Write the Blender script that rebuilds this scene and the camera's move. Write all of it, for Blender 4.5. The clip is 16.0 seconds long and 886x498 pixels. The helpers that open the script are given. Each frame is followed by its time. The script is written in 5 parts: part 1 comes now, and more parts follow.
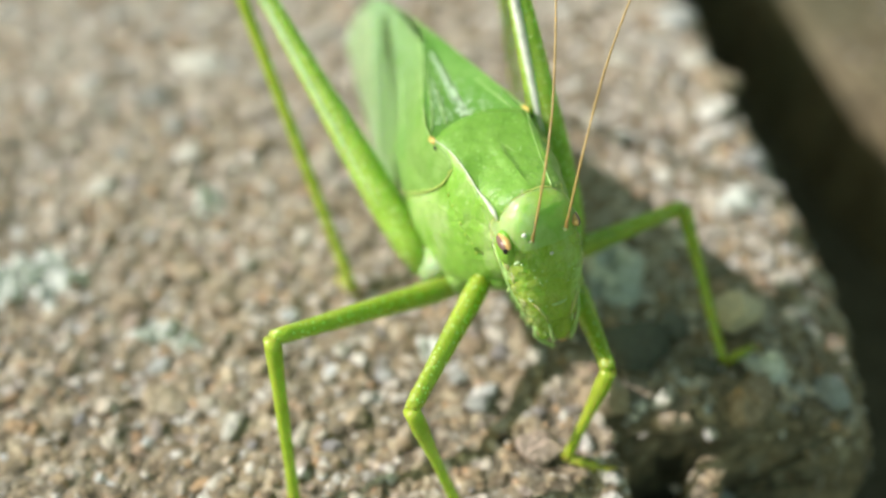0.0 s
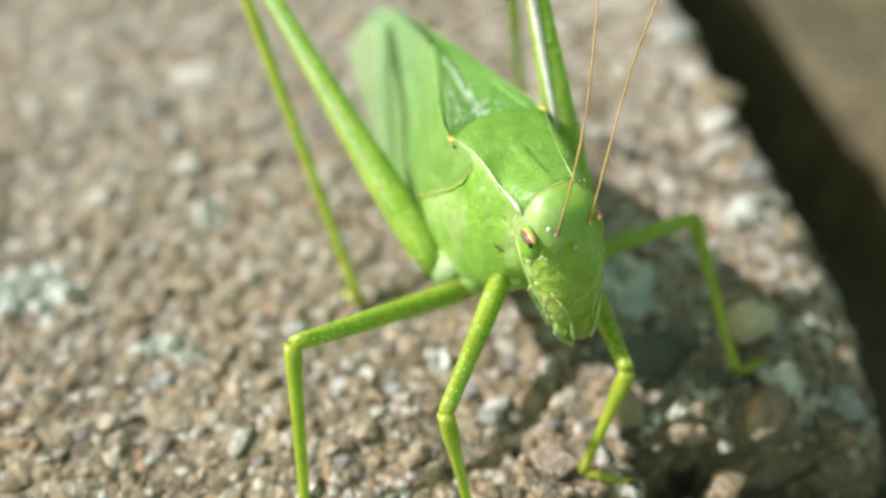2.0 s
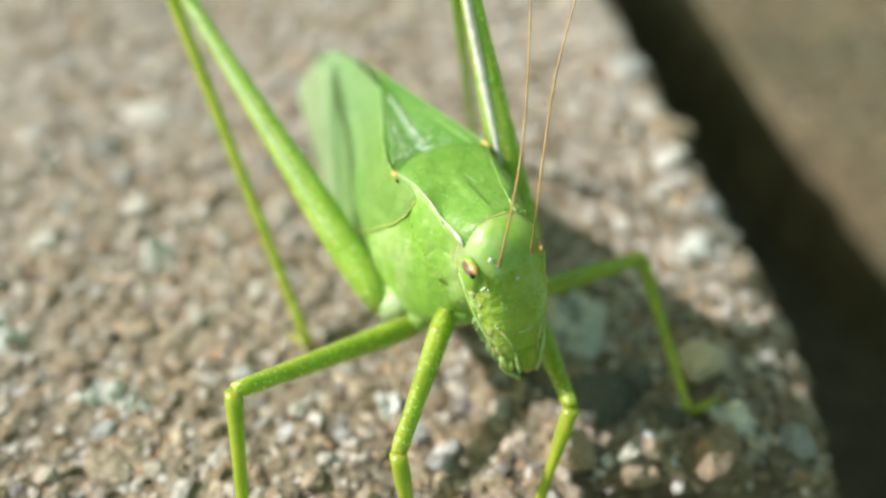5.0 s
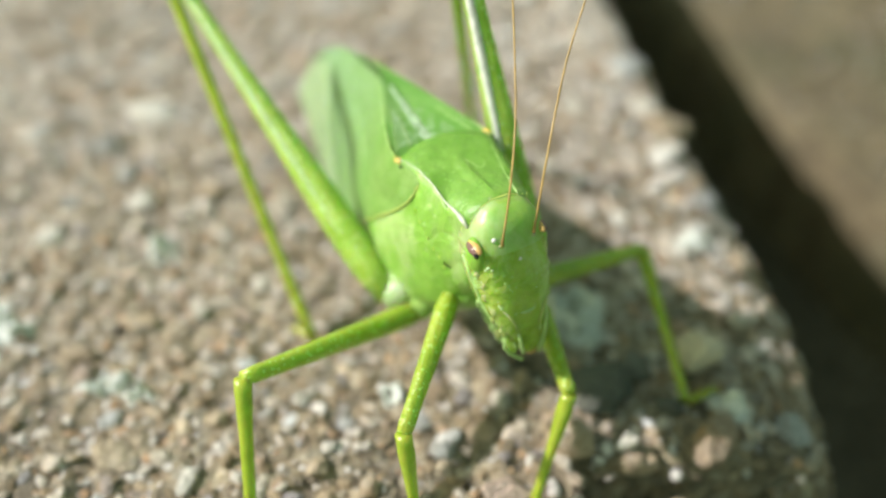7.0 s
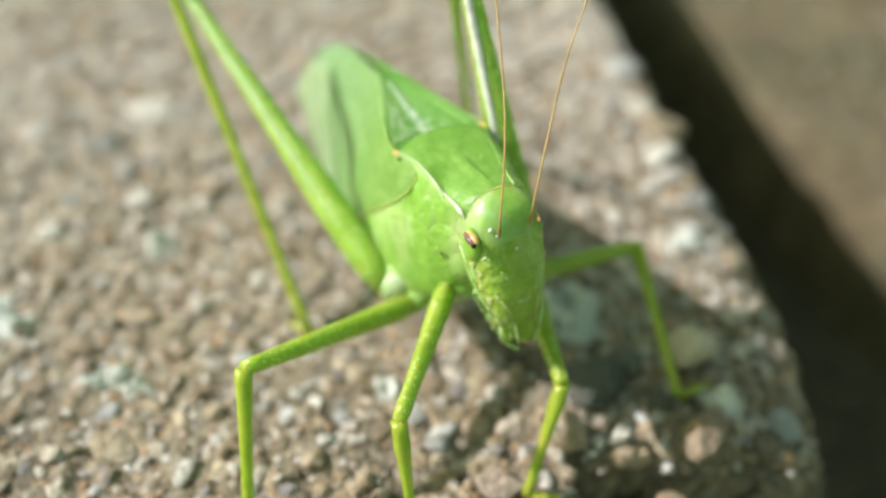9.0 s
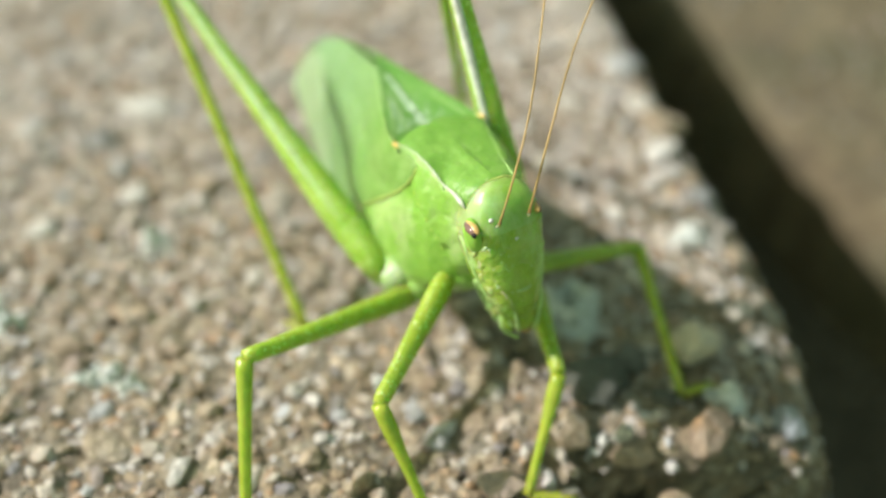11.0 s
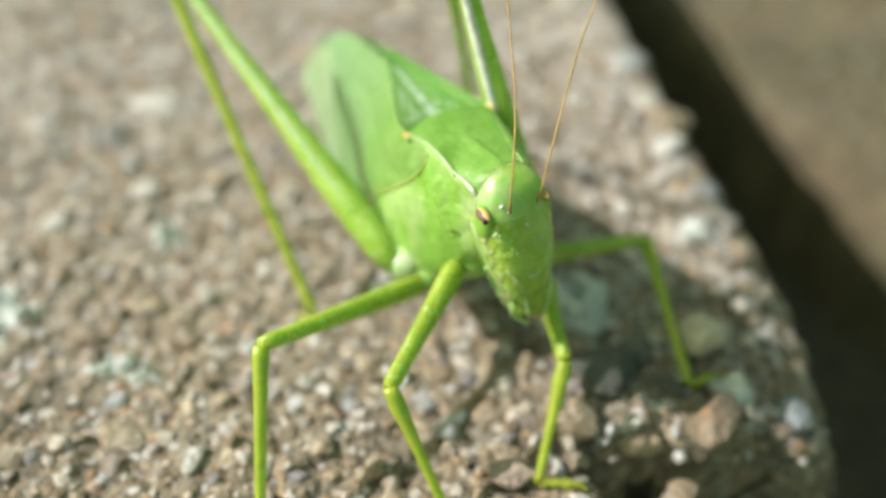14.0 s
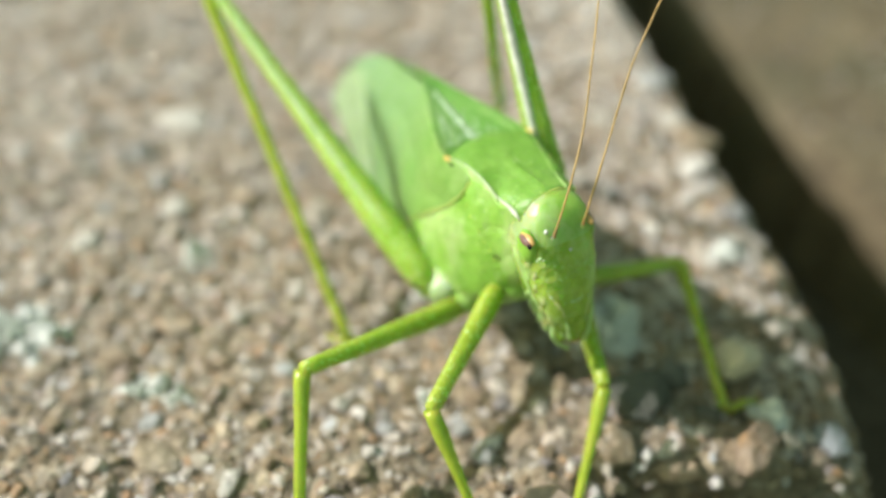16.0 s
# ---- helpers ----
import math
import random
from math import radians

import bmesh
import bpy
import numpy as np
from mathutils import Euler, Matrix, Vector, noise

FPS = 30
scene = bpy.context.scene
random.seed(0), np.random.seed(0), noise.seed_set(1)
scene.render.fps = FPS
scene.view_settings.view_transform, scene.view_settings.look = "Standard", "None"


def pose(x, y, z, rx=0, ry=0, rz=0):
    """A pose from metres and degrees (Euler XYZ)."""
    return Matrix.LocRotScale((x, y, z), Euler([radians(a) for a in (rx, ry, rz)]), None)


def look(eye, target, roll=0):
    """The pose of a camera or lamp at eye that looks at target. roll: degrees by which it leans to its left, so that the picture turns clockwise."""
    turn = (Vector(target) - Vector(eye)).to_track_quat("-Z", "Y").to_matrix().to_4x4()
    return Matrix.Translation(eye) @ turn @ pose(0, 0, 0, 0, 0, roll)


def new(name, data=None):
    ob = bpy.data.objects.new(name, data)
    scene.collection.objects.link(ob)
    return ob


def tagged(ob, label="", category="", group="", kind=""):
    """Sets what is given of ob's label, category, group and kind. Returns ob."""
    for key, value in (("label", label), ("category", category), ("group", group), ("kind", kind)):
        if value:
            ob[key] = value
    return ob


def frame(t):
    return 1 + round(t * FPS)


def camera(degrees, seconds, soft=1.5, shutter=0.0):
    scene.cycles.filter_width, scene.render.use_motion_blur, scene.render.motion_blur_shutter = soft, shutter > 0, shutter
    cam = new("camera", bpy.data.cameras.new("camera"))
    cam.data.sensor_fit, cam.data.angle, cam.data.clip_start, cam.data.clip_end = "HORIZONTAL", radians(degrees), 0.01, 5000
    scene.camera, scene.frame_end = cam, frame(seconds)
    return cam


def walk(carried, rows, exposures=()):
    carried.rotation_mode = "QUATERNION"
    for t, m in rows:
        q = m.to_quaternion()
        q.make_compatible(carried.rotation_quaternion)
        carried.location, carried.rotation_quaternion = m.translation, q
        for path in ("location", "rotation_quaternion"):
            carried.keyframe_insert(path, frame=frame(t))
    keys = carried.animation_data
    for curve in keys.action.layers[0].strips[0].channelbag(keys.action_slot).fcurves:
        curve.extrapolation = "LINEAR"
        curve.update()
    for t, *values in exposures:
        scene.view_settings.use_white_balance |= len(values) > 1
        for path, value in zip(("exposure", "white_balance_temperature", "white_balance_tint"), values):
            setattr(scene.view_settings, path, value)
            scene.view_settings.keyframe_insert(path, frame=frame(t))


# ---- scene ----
# A green bush katydid on a weathered slab of pebbly concrete. All plan numbers are centimetres, turned into metres by CM.
CM = 0.01

# ---- camera ----
PATH = [
    (0, (0.205, -0.121, 5.089), (-0.076, 4.075, 0.809), -2.26),
    (0.5, (0.106, -0.175, 5.175), (-0.162, 4.062, 0.935), -2.10),
    (1, (0.027, -0.238, 5.169), (-0.223, 4.035, 0.965), -1.89),
    (1.5, (0.027, -0.172, 5.08), (-0.17, 4.126, 0.899), -1.38),
    (2, (-0.015, -0.109, 4.992), (-0.162, 4.188, 0.807), -1.07),
    (2.5, (-0.0, -0.092, 5.037), (-0.075, 4.233, 0.879), -0.58),
    (3, (-0.018, -0.039, 4.92), (-0.063, 4.324, 0.802), -0.42),
    (3.5, (0.0, 0.0, 5.0), (-0.0, 4.389, 0.909), -0.00),
    (4, (0.058, 0.013, 5.003), (0.08, 4.447, 0.96), 0.12),
    (6.5, (0.272, -0.045, 5.056), (0.332, 4.399, 1.025), -0.00),
    (7, (0.146, -0.132, 5.015), (0.21, 4.334, 1.008), 0.14),
    (7.5, (0.152, -0.243, 5.033), (0.211, 4.212, 1.015), 0.28),
    (8, (0.168, -0.198, 5.11), (0.222, 4.282, 1.119), 0.24),
    (8.5, (0.231, -0.211, 5.041), (0.325, 4.286, 1.07), 0.56),
    (9, (0.174, -0.236, 5.017), (0.244, 4.251, 1.035), 0.42),
    (11.5, (0.152, -0.194, 4.879), (0.252, 4.315, 0.923), 0.58),
    (12, (0.182, -0.211, 4.924), (0.275, 4.292, 0.96), 0.56),
    (12.5, (0.136, -0.233, 4.891), (0.219, 4.276, 0.933), 0.44),
    (13, (0.15, -0.269, 4.936), (0.23, 4.252, 0.992), 0.46),
    (13.5, (0.12, -0.282, 4.915), (0.213, 4.243, 0.977), 0.53),
    (14, (0.095, -0.299, 4.896), (0.172, 4.211, 0.941), 0.39),
    (14.5, (0.039, -0.281, 4.888), (0.134, 4.236, 0.94), 0.58),
    (15, (-0.022, -0.205, 4.92), (0.046, 4.326, 0.986), 0.48),
    (15.5, (-0.035, -0.196, 4.928), (0.033, 4.357, 1.021), 0.53),
    (16, (-0.145, -0.219, 4.968), (-0.098, 4.335, 1.062), 0.52),
]
cam = camera(57.5, 16.0, soft=2.4)
cam.data.dof.use_dof = True
cam.data.dof.focus_distance = 4.75 * CM
cam.data.dof.aperture_fstop = 13.2
walk(cam, [(t, look(Vector(eye) * CM, Vector(target) * CM, roll)) for t, eye, target, roll in PATH])

# ---- light ----
SUN_WAY = Vector((1.14, -0.05, -1.0))
world = bpy.data.worlds.new("sky")
scene.world = world
world.use_nodes = True
sky = world.node_tree.nodes.new("ShaderNodeTexSky")
sky.sky_type = "NISHITA"
sky.sun_disc = False
sky.sun_elevation = math.asin(-SUN_WAY.normalized().z)
sky.sun_rotation = math.atan2(-SUN_WAY.x, -SUN_WAY.y)
back = world.node_tree.nodes["Background"]
# a hazy sky, its blue softened by the green around
haze = world.node_tree.nodes.new("ShaderNodeMix")
haze.data_type, haze.blend_type = "RGBA", "MULTIPLY"
haze.inputs[0].default_value = 1.0
haze.inputs[7].default_value = (1.0, 0.99, 0.52, 1.0)
world.node_tree.links.new(sky.outputs[0], haze.inputs[6])
world.node_tree.links.new(haze.outputs[2], back.inputs[0])
back.inputs[1].default_value = 0.155
sun = new("sun", bpy.data.lights.new("sun", "SUN"))
sun.data.energy = 4.65
sun.data.angle = radians(0.6)
sun.data.color = (1.0, 0.95, 0.96)
sun.matrix_world = look(-SUN_WAY, (0, 0, 0))
scene.view_settings.exposure = 0.20


# ---- materials ----
def material(name):
    m = bpy.data.materials.new(name)
    m.use_nodes = True
    return m, m.node_tree.nodes, m.node_tree.links, m.node_tree.nodes["Principled BSDF"]


def coords(nodes):
    return nodes.new("ShaderNodeTexCoord").outputs["Object"]


def noise_of(nodes, links, vector, scale, detail=3.0, rough=0.55):
    n = nodes.new("ShaderNodeTexNoise")
    n.inputs["Scale"].default_value = scale
    n.inputs["Detail"].default_value = detail
    n.inputs["Roughness"].default_value = rough
    links.new(vector, n.inputs["Vector"])
    return n.outputs["Fac"]


def ramp(nodes, links, value, stops):
    r = nodes.new("ShaderNodeValToRGB")
    while len(r.color_ramp.elements) < len(stops):
        r.color_ramp.elements.new(0.5)
    for e, (at, c) in zip(r.color_ramp.elements, stops):
        e.position, e.color = at, (*c, 1.0)
    links.new(value, r.inputs[0])
    return r.outputs[0]


def mix(nodes, links, fac, a, b, mode="MIX"):
    n = nodes.new("ShaderNodeMix")
    n.data_type, n.blend_type = "RGBA", mode
    for value, socket in ((fac, n.inputs[0]), (a, n.inputs[6]), (b, n.inputs[7])):
        if hasattr(value, "is_output"):
            links.new(value, socket)
        else:
            socket.default_value = value if socket.type == "VALUE" else (*value, 1.0)
    return n.outputs[2]


def bump(nodes, links, bsdf, height, strength, distance):
    b = nodes.new("ShaderNodeBump")
    b.inputs["Strength"].default_value = strength
    b.inputs["Distance"].default_value = distance
    links.new(height, b.inputs["Height"])
    links.new(b.outputs[0], bsdf.inputs["Normal"])


def grains(nodes, links, at, scale, stops):
    """Odd grains, each with a tone of its own, and their relief."""
    warp = nodes.new("ShaderNodeTexNoise")
    warp.inputs["Scale"].default_value = scale * 1.3
    links.new(at, warp.inputs["Vector"])
    push = nodes.new("ShaderNodeVectorMath")
    push.operation = "MULTIPLY_ADD"
    push.inputs[1].default_value = (0.9 / scale,) * 3
    links.new(warp.outputs["Color"], push.inputs[0])
    links.new(at, push.inputs[2])
    v = nodes.new("ShaderNodeTexVoronoi")
    v.inputs["Scale"].default_value = scale
    links.new(push.outputs[0], v.inputs["Vector"])
    return ramp(nodes, links, v.outputs["Color"], stops), v.outputs["Distance"]


def concrete(name, shade=1.0, moss=0.45, tint=(1.0, 1.0, 1.0), patch=55.0):
    m, nodes, links, bsdf = material(name)
    at = coords(nodes)
    broad = noise_of(nodes, links, at, 90.0, 4.0)
    fine = noise_of(nodes, links, at, 900.0, 5.0, 0.65)
    base = ramp(nodes, links, broad, [(0.3, (0.205, 0.18, 0.136)), (0.5, (0.30, 0.27, 0.205)), (0.72, (0.42, 0.385, 0.305))])
    sand, sand_height = grains(nodes, links, at, 850.0, [(0.2, (0.5, 0.46, 0.42)), (0.4, (0.85, 0.8, 0.74)), (0.55, (1.15, 1.0, 0.86)), (0.68, (0.95, 1.0, 1.1)), (0.8, (1.7, 1.62, 1.55))])
    grit, grit_height = grains(nodes, links, at, 2100.0, [(0.25, (0.62, 0.6, 0.56)), (0.5, (1.0, 0.98, 0.95)), (0.75, (1.4, 1.36, 1.3))])
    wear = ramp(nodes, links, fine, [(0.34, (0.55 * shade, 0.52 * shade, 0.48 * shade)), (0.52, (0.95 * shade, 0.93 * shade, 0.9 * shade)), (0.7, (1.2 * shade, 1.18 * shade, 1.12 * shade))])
    mossy = ramp(nodes, links, noise_of(nodes, links, at, patch, 3.0), [(0.58 if patch > 50 else 0.48, (0, 0, 0)), (0.72 if patch > 50 else 0.62, (1, 1, 1))])
    tone = mix(nodes, links, 1.0, mix(nodes, links, 0.75, base, sand, "MULTIPLY"), mix(nodes, links, 0.7, wear, grit, "MULTIPLY"), "MULTIPLY")
    tone = mix(nodes, links, 1.0, tone, tint, "MULTIPLY")
    half = nodes.new("ShaderNodeMath")
    half.operation = "MULTIPLY"
    half.inputs[1].default_value = moss
    links.new(mossy, half.inputs[0])
    links.new(mix(nodes, links, half.outputs[0], tone, (0.20 * shade, 0.19 * shade, 0.10 * shade)) if shade < 1 else glare_pale(nodes, links, at, mix(nodes, links, half.outputs[0], tone, (0.22, 0.20, 0.11))), bsdf.inputs["Base Color"])
    bsdf.inputs["Roughness"].default_value = 0.85
    height = nodes.new("ShaderNodeMath")
    height.operation = "MULTIPLY_ADD"
    height.inputs[1].default_value = -0.8
    links.new(sand_height, height.inputs[0])
    links.new(fine, height.inputs[2])
    bump(nodes, links, bsdf, height.outputs[0], 0.9, 0.0007)
    return m


def glare_pale(nodes, links, at, tone):
    """A paler tone far left on the slab: glare and haze put into its colour."""
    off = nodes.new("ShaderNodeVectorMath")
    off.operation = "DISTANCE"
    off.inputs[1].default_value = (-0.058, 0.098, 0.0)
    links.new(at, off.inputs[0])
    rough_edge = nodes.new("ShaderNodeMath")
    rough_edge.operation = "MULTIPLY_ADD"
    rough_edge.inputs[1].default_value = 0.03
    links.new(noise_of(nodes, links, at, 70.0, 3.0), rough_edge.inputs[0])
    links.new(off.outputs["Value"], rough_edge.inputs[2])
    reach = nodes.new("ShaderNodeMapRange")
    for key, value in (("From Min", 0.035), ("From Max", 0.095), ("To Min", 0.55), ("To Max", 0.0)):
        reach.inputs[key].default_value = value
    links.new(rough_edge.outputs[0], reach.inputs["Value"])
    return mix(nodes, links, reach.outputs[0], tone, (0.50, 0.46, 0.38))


def stone(name, stops, islands=False, rough=0.55, patch=(0.6, 0.52, 0.42), crusty=(0.62, 0.59, 0.53), rusty=0.45):
    m, nodes, links, bsdf = material(name)
    at = nodes.new("ShaderNodeNewGeometry").outputs["Position"]
    pick = nodes.new("ShaderNodeNewGeometry").outputs["Random Per Island"] if islands else nodes.new("ShaderNodeObjectInfo").outputs["Random"]
    tone = ramp(nodes, links, pick, [(at_, (r_ * 0.97, g_ * 0.98, b_ * 0.92)) for at_, (r_, g_, b_) in stops])
    broad = noise_of(nodes, links, at, 350.0, 3.0)
    fine = noise_of(nodes, links, at, 1800.0, 4.0, 0.65)
    stain = ramp(nodes, links, broad, [(0.42, (0, 0, 0)), (0.68, (1, 1, 1))])
    grain = ramp(nodes, links, fine, [(0.3, (0.55, 0.53, 0.5)), (0.55, (1, 1, 1)), (0.75, (1.2, 1.18, 1.12))])
    part_way = nodes.new("ShaderNodeMath")
    part_way.operation = "MULTIPLY"
    part_way.inputs[1].default_value = 0.5
    links.new(stain, part_way.inputs[0])
    worn = mix(nodes, links, part_way.outputs[0], tone, patch, "MULTIPLY")
    crust = ramp(nodes, links, noise_of(nodes, links, at, 620.0, 5.0, 0.68), [(0.55, (0, 0, 0)), (0.64, (0.4, 0.4, 0.4))])
    rust = ramp(nodes, links, noise_of(nodes, links, at, 240.0, 4.0, 0.6), [(0.6, (0, 0, 0)), (0.72, (rusty, rusty, rusty))])
    worn = mix(nodes, links, rust, mix(nodes, links, crust, worn, crusty), (0.42, 0.24, 0.10))
    links.new(mix(nodes, links, 1.0, worn, grain, "MULTIPLY"), bsdf.inputs["Base Color"])
    bsdf.inputs["Roughness"].default_value = rough
    bump(nodes, links, bsdf, fine, 0.9, 0.0008)
    return m


def lichen_material():
    m, nodes, links, bsdf = material("lichen")
    at = coords(nodes)
    fine = noise_of(nodes, links, at, 1300.0, 4.0, 0.7)
    tone = ramp(nodes, links, fine, [(0.32, (0.16, 0.17, 0.13)), (0.42, (0.54, 0.57, 0.50)), (0.53, (0.75, 0.78, 0.72)), (0.66, (0.88, 0.90, 0.88))])
    links.new(tone, bsdf.inputs["Base Color"])
    bsdf.inputs["Roughness"].default_value = 0.95
    bump(nodes, links, bsdf, fine, 0.8, 0.0004)
    return m


def skin(name, dark, light, speck=None, speck_scale=900.0, speck_size=0.25, rough=0.38, scatter=0.25, relief=0.35, cells=0.0, thin=0.0, grain=2600.0, depth=0.00012, pale=None, glow=0.0009, tail=None):
    """Green insect skin: two greens in soft patches, optional pale specks, a fine leathery relief."""
    dark, light = (dark[0] * 1.10, dark[1], dark[2]), (light[0] * 1.10, light[1], light[2])
    m, nodes, links, bsdf = material(name)
    at = coords(nodes)
    broad = noise_of(nodes, links, at, 260.0, 3.0)
    fine = noise_of(nodes, links, at, grain, 4.0)
    tone = ramp(nodes, links, broad, [(0.33, dark), (0.66, light)])
    if tail:
        along = nodes.new("ShaderNodeVectorMath")
        along.operation = "DOT_PRODUCT"
        links.new(at, along.inputs[0])
        along.inputs[1].default_value = (-0.388, 0.915, -0.109)
        reach = nodes.new("ShaderNodeMapRange")
        reach.inputs["From Min"].default_value = 0.0
        reach.inputs["From Max"].default_value = 0.021
        links.new(along.outputs["Value"], reach.inputs["Value"])
        tone = mix(nodes, links, reach.outputs[0], tone, tail)
    blotch = ramp(nodes, links, noise_of(nodes, links, at, 850.0, 3.0, 0.6), [(0.3, (0.84, 0.88, 0.74)), (0.5, (1.0, 1.0, 1.0)), (0.72, (1.14, 1.07, 1.25))])
    tone = mix(nodes, links, 1.0, tone, blotch, "MULTIPLY")
    if pale:
        stretch = nodes.new("ShaderNodeMapping")
        stretch.inputs["Scale"].default_value = (1.0, 1.0, 0.4)
        links.new(at, stretch.inputs["Vector"])
        streak = ramp(nodes, links, noise_of(nodes, links, stretch.outputs[0], 430.0, 4.0, 0.62), [(0.47, (0, 0, 0)), (0.66, (0.85, 0.85, 0.85))])
        tone = mix(nodes, links, streak, tone, pale)
    height = fine
    if speck:
        v = nodes.new("ShaderNodeTexVoronoi")
        v.inputs["Scale"].default_value = speck_scale
        links.new(at, v.inputs["Vector"])
        spot = ramp(nodes, links, v.outputs["Distance"], [(speck_size, (1, 1, 1)), (speck_size + 0.14, (0, 0, 0))])
        tone = mix(nodes, links, spot, tone, speck)
    if cells:
        v = nodes.new("ShaderNodeTexVoronoi")
        v.feature = "DISTANCE_TO_EDGE"
        v.inputs["Scale"].default_value = cells
        links.new(at, v.inputs["Vector"])
        line = ramp(nodes, links, v.outputs["Distance"], [(0.0, (0.82, 0.86, 0.7)), (0.09, (1, 1, 1))])
        tone = mix(nodes, links, 1.0, tone, line, "MULTIPLY")
        height = line
    links.new(tone, bsdf.inputs["Base Color"])
    bsdf.inputs["Roughness"].default_value = rough
    bsdf.inputs["Subsurface Weight"].default_value = scatter
    bsdf.inputs["Subsurface Radius"].default_value = (0.5, 1.0, 0.15)
    bsdf.inputs["Subsurface Scale"].default_value = glow
    bump(nodes, links, bsdf, height, relief, depth)
    if thin:
        leaf = nodes.new("ShaderNodeBsdfTranslucent")
        links.new(tone, leaf.inputs["Color"])
        both = nodes.new("ShaderNodeMixShader")
        both.inputs[0].default_value = thin
        links.new(bsdf.outputs[0], both.inputs[1])
        links.new(leaf.outputs[0], both.inputs[2])
        links.new(both.outputs[0], nodes["Material Output"].inputs["Surface"])
    return m


def plain(name, colour, rough=0.4, uneven=0.25):
    m, nodes, links, bsdf = material(name)
    n = noise_of(nodes, links, coords(nodes), 1500.0, 3.0)
    low, high = tuple(c * (1 - uneven) for c in colour), tuple(min(1.0, c * (1 + uneven)) for c in colour)
    links.new(ramp(nodes, links, n, [(0.3, low), (0.7, high)]), bsdf.inputs["Base Color"])
    bsdf.inputs["Roughness"].default_value = rough
    return m


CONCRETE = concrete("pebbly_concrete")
OLD_CONCRETE = concrete("old_mossy_concrete", 0.56, 0.75, (1.01, 0.985, 0.80), 32.0)
QUARTZ = stone("quartz", [(0.0, (0.70, 0.66, 0.59)), (0.5, (0.62, 0.56, 0.49)), (1.0, (0.70, 0.68, 0.66))], patch=(0.8, 0.72, 0.62), crusty=(0.78, 0.75, 0.70), rusty=0.25)
MILKY_QUARTZ = stone("milky_quartz", [(0.0, (0.84, 0.81, 0.78)), (0.5, (0.78, 0.74, 0.69)), (1.0, (0.84, 0.82, 0.82))], patch=(0.9, 0.84, 0.78), crusty=(0.88, 0.86, 0.83), rusty=0.1)
GREY_STONE = stone("grey_stone", [(0.0, (0.34, 0.35, 0.37)), (0.5, (0.46, 0.47, 0.49)), (1.0, (0.56, 0.57, 0.60))])
DARK_STONE = stone("dark_stone", [(0.0, (0.12, 0.13, 0.11)), (1.0, (0.2, 0.2, 0.18))], crusty=(0.26, 0.28, 0.25), rusty=0.2)
TAN_STONE = stone("tan_stone", [(0.0, (0.46, 0.36, 0.25)), (0.5, (0.58, 0.45, 0.34)), (1.0, (0.50, 0.42, 0.32))])
BROWN_STONE = stone("brown_stone", [(0.0, (0.44, 0.33, 0.24)), (0.5, (0.52, 0.40, 0.30)), (1.0, (0.46, 0.38, 0.30))])
MIXED = [(0.0, (0.20, 0.17, 0.13)), (0.10, (0.36, 0.27, 0.18)), (0.28, (0.46, 0.35, 0.24)), (0.42, (0.54, 0.42, 0.30)), (0.50, (0.62, 0.38, 0.22)), (0.56, (0.58, 0.44, 0.36)), (0.62, (0.36, 0.36, 0.42)), (0.67, (0.48, 0.41, 0.33)), (0.74, (0.68, 0.59, 0.52)), (0.84, (0.84, 0.77, 0.74)), (1.0, (0.90, 0.86, 0.88))]
PEBBLE = stone("mixed_pebble", MIXED, rough=0.4)
GRIT = stone("grit", MIXED, islands=True, rough=0.36)
CREAM_STONE = stone("cream_stone", [(0.0, (0.80, 0.72, 0.58)), (1.0, (0.84, 0.76, 0.62))], rough=0.4, patch=(0.9, 0.84, 0.78), crusty=(0.86, 0.80, 0.68), rusty=0.15)
SHELL_STONE = stone("shell_brown_stone", [(0.0, (0.38, 0.29, 0.22)), (1.0, (0.42, 0.32, 0.25))], rough=0.3, crusty=(0.66, 0.56, 0.46), rusty=0.8)
PINK_STONE = stone("pinkish_stone", [(0.0, (0.60, 0.46, 0.40)), (1.0, (0.64, 0.50, 0.44))], rough=0.45, rusty=0.3)
BLUE_STONE = stone("bluish_grey_stone", [(0.0, (0.34, 0.38, 0.44)), (1.0, (0.46, 0.50, 0.56))], rough=0.4, crusty=(0.66, 0.68, 0.70), rusty=0.1)
PALE_CHIP = stone("pale_chip", [(0.0, (0.62, 0.54, 0.46)), (0.25, (0.74, 0.66, 0.58)), (0.45, (0.84, 0.76, 0.72)), (0.6, (0.72, 0.74, 0.80)), (0.75, (0.88, 0.84, 0.82)), (0.88, (0.78, 0.62, 0.50)), (1.0, (0.90, 0.87, 0.88))], islands=True, rough=0.32, patch=(0.9, 0.84, 0.78), crusty=(0.8, 0.78, 0.75), rusty=0.2)
SOIL_AND_SHADE = concrete("damp_earth_and_shade", 0.34, 0.8, (0.96, 1.04, 0.98))
LICHEN = lichen_material()
GREEN = skin("green_skin", (0.19, 0.46, 0.04), (0.27, 0.55, 0.08))
BACK_GREEN = skin("back_green", (0.12, 0.31, 0.03), (0.18, 0.39, 0.06), speck=(0.25, 0.47, 0.10), speck_scale=1900.0, speck_size=0.10, rough=0.42, relief=0.7, grain=1500.0, depth=0.0002)
FLANK_GREEN = skin("flank_green", (0.19, 0.44, 0.05), (0.25, 0.51, 0.08), speck=(0.33, 0.54, 0.14), speck_scale=1300.0, speck_size=0.12, rough=0.42, relief=0.8, grain=900.0, depth=0.00035, pale=(0.42, 0.58, 0.22))
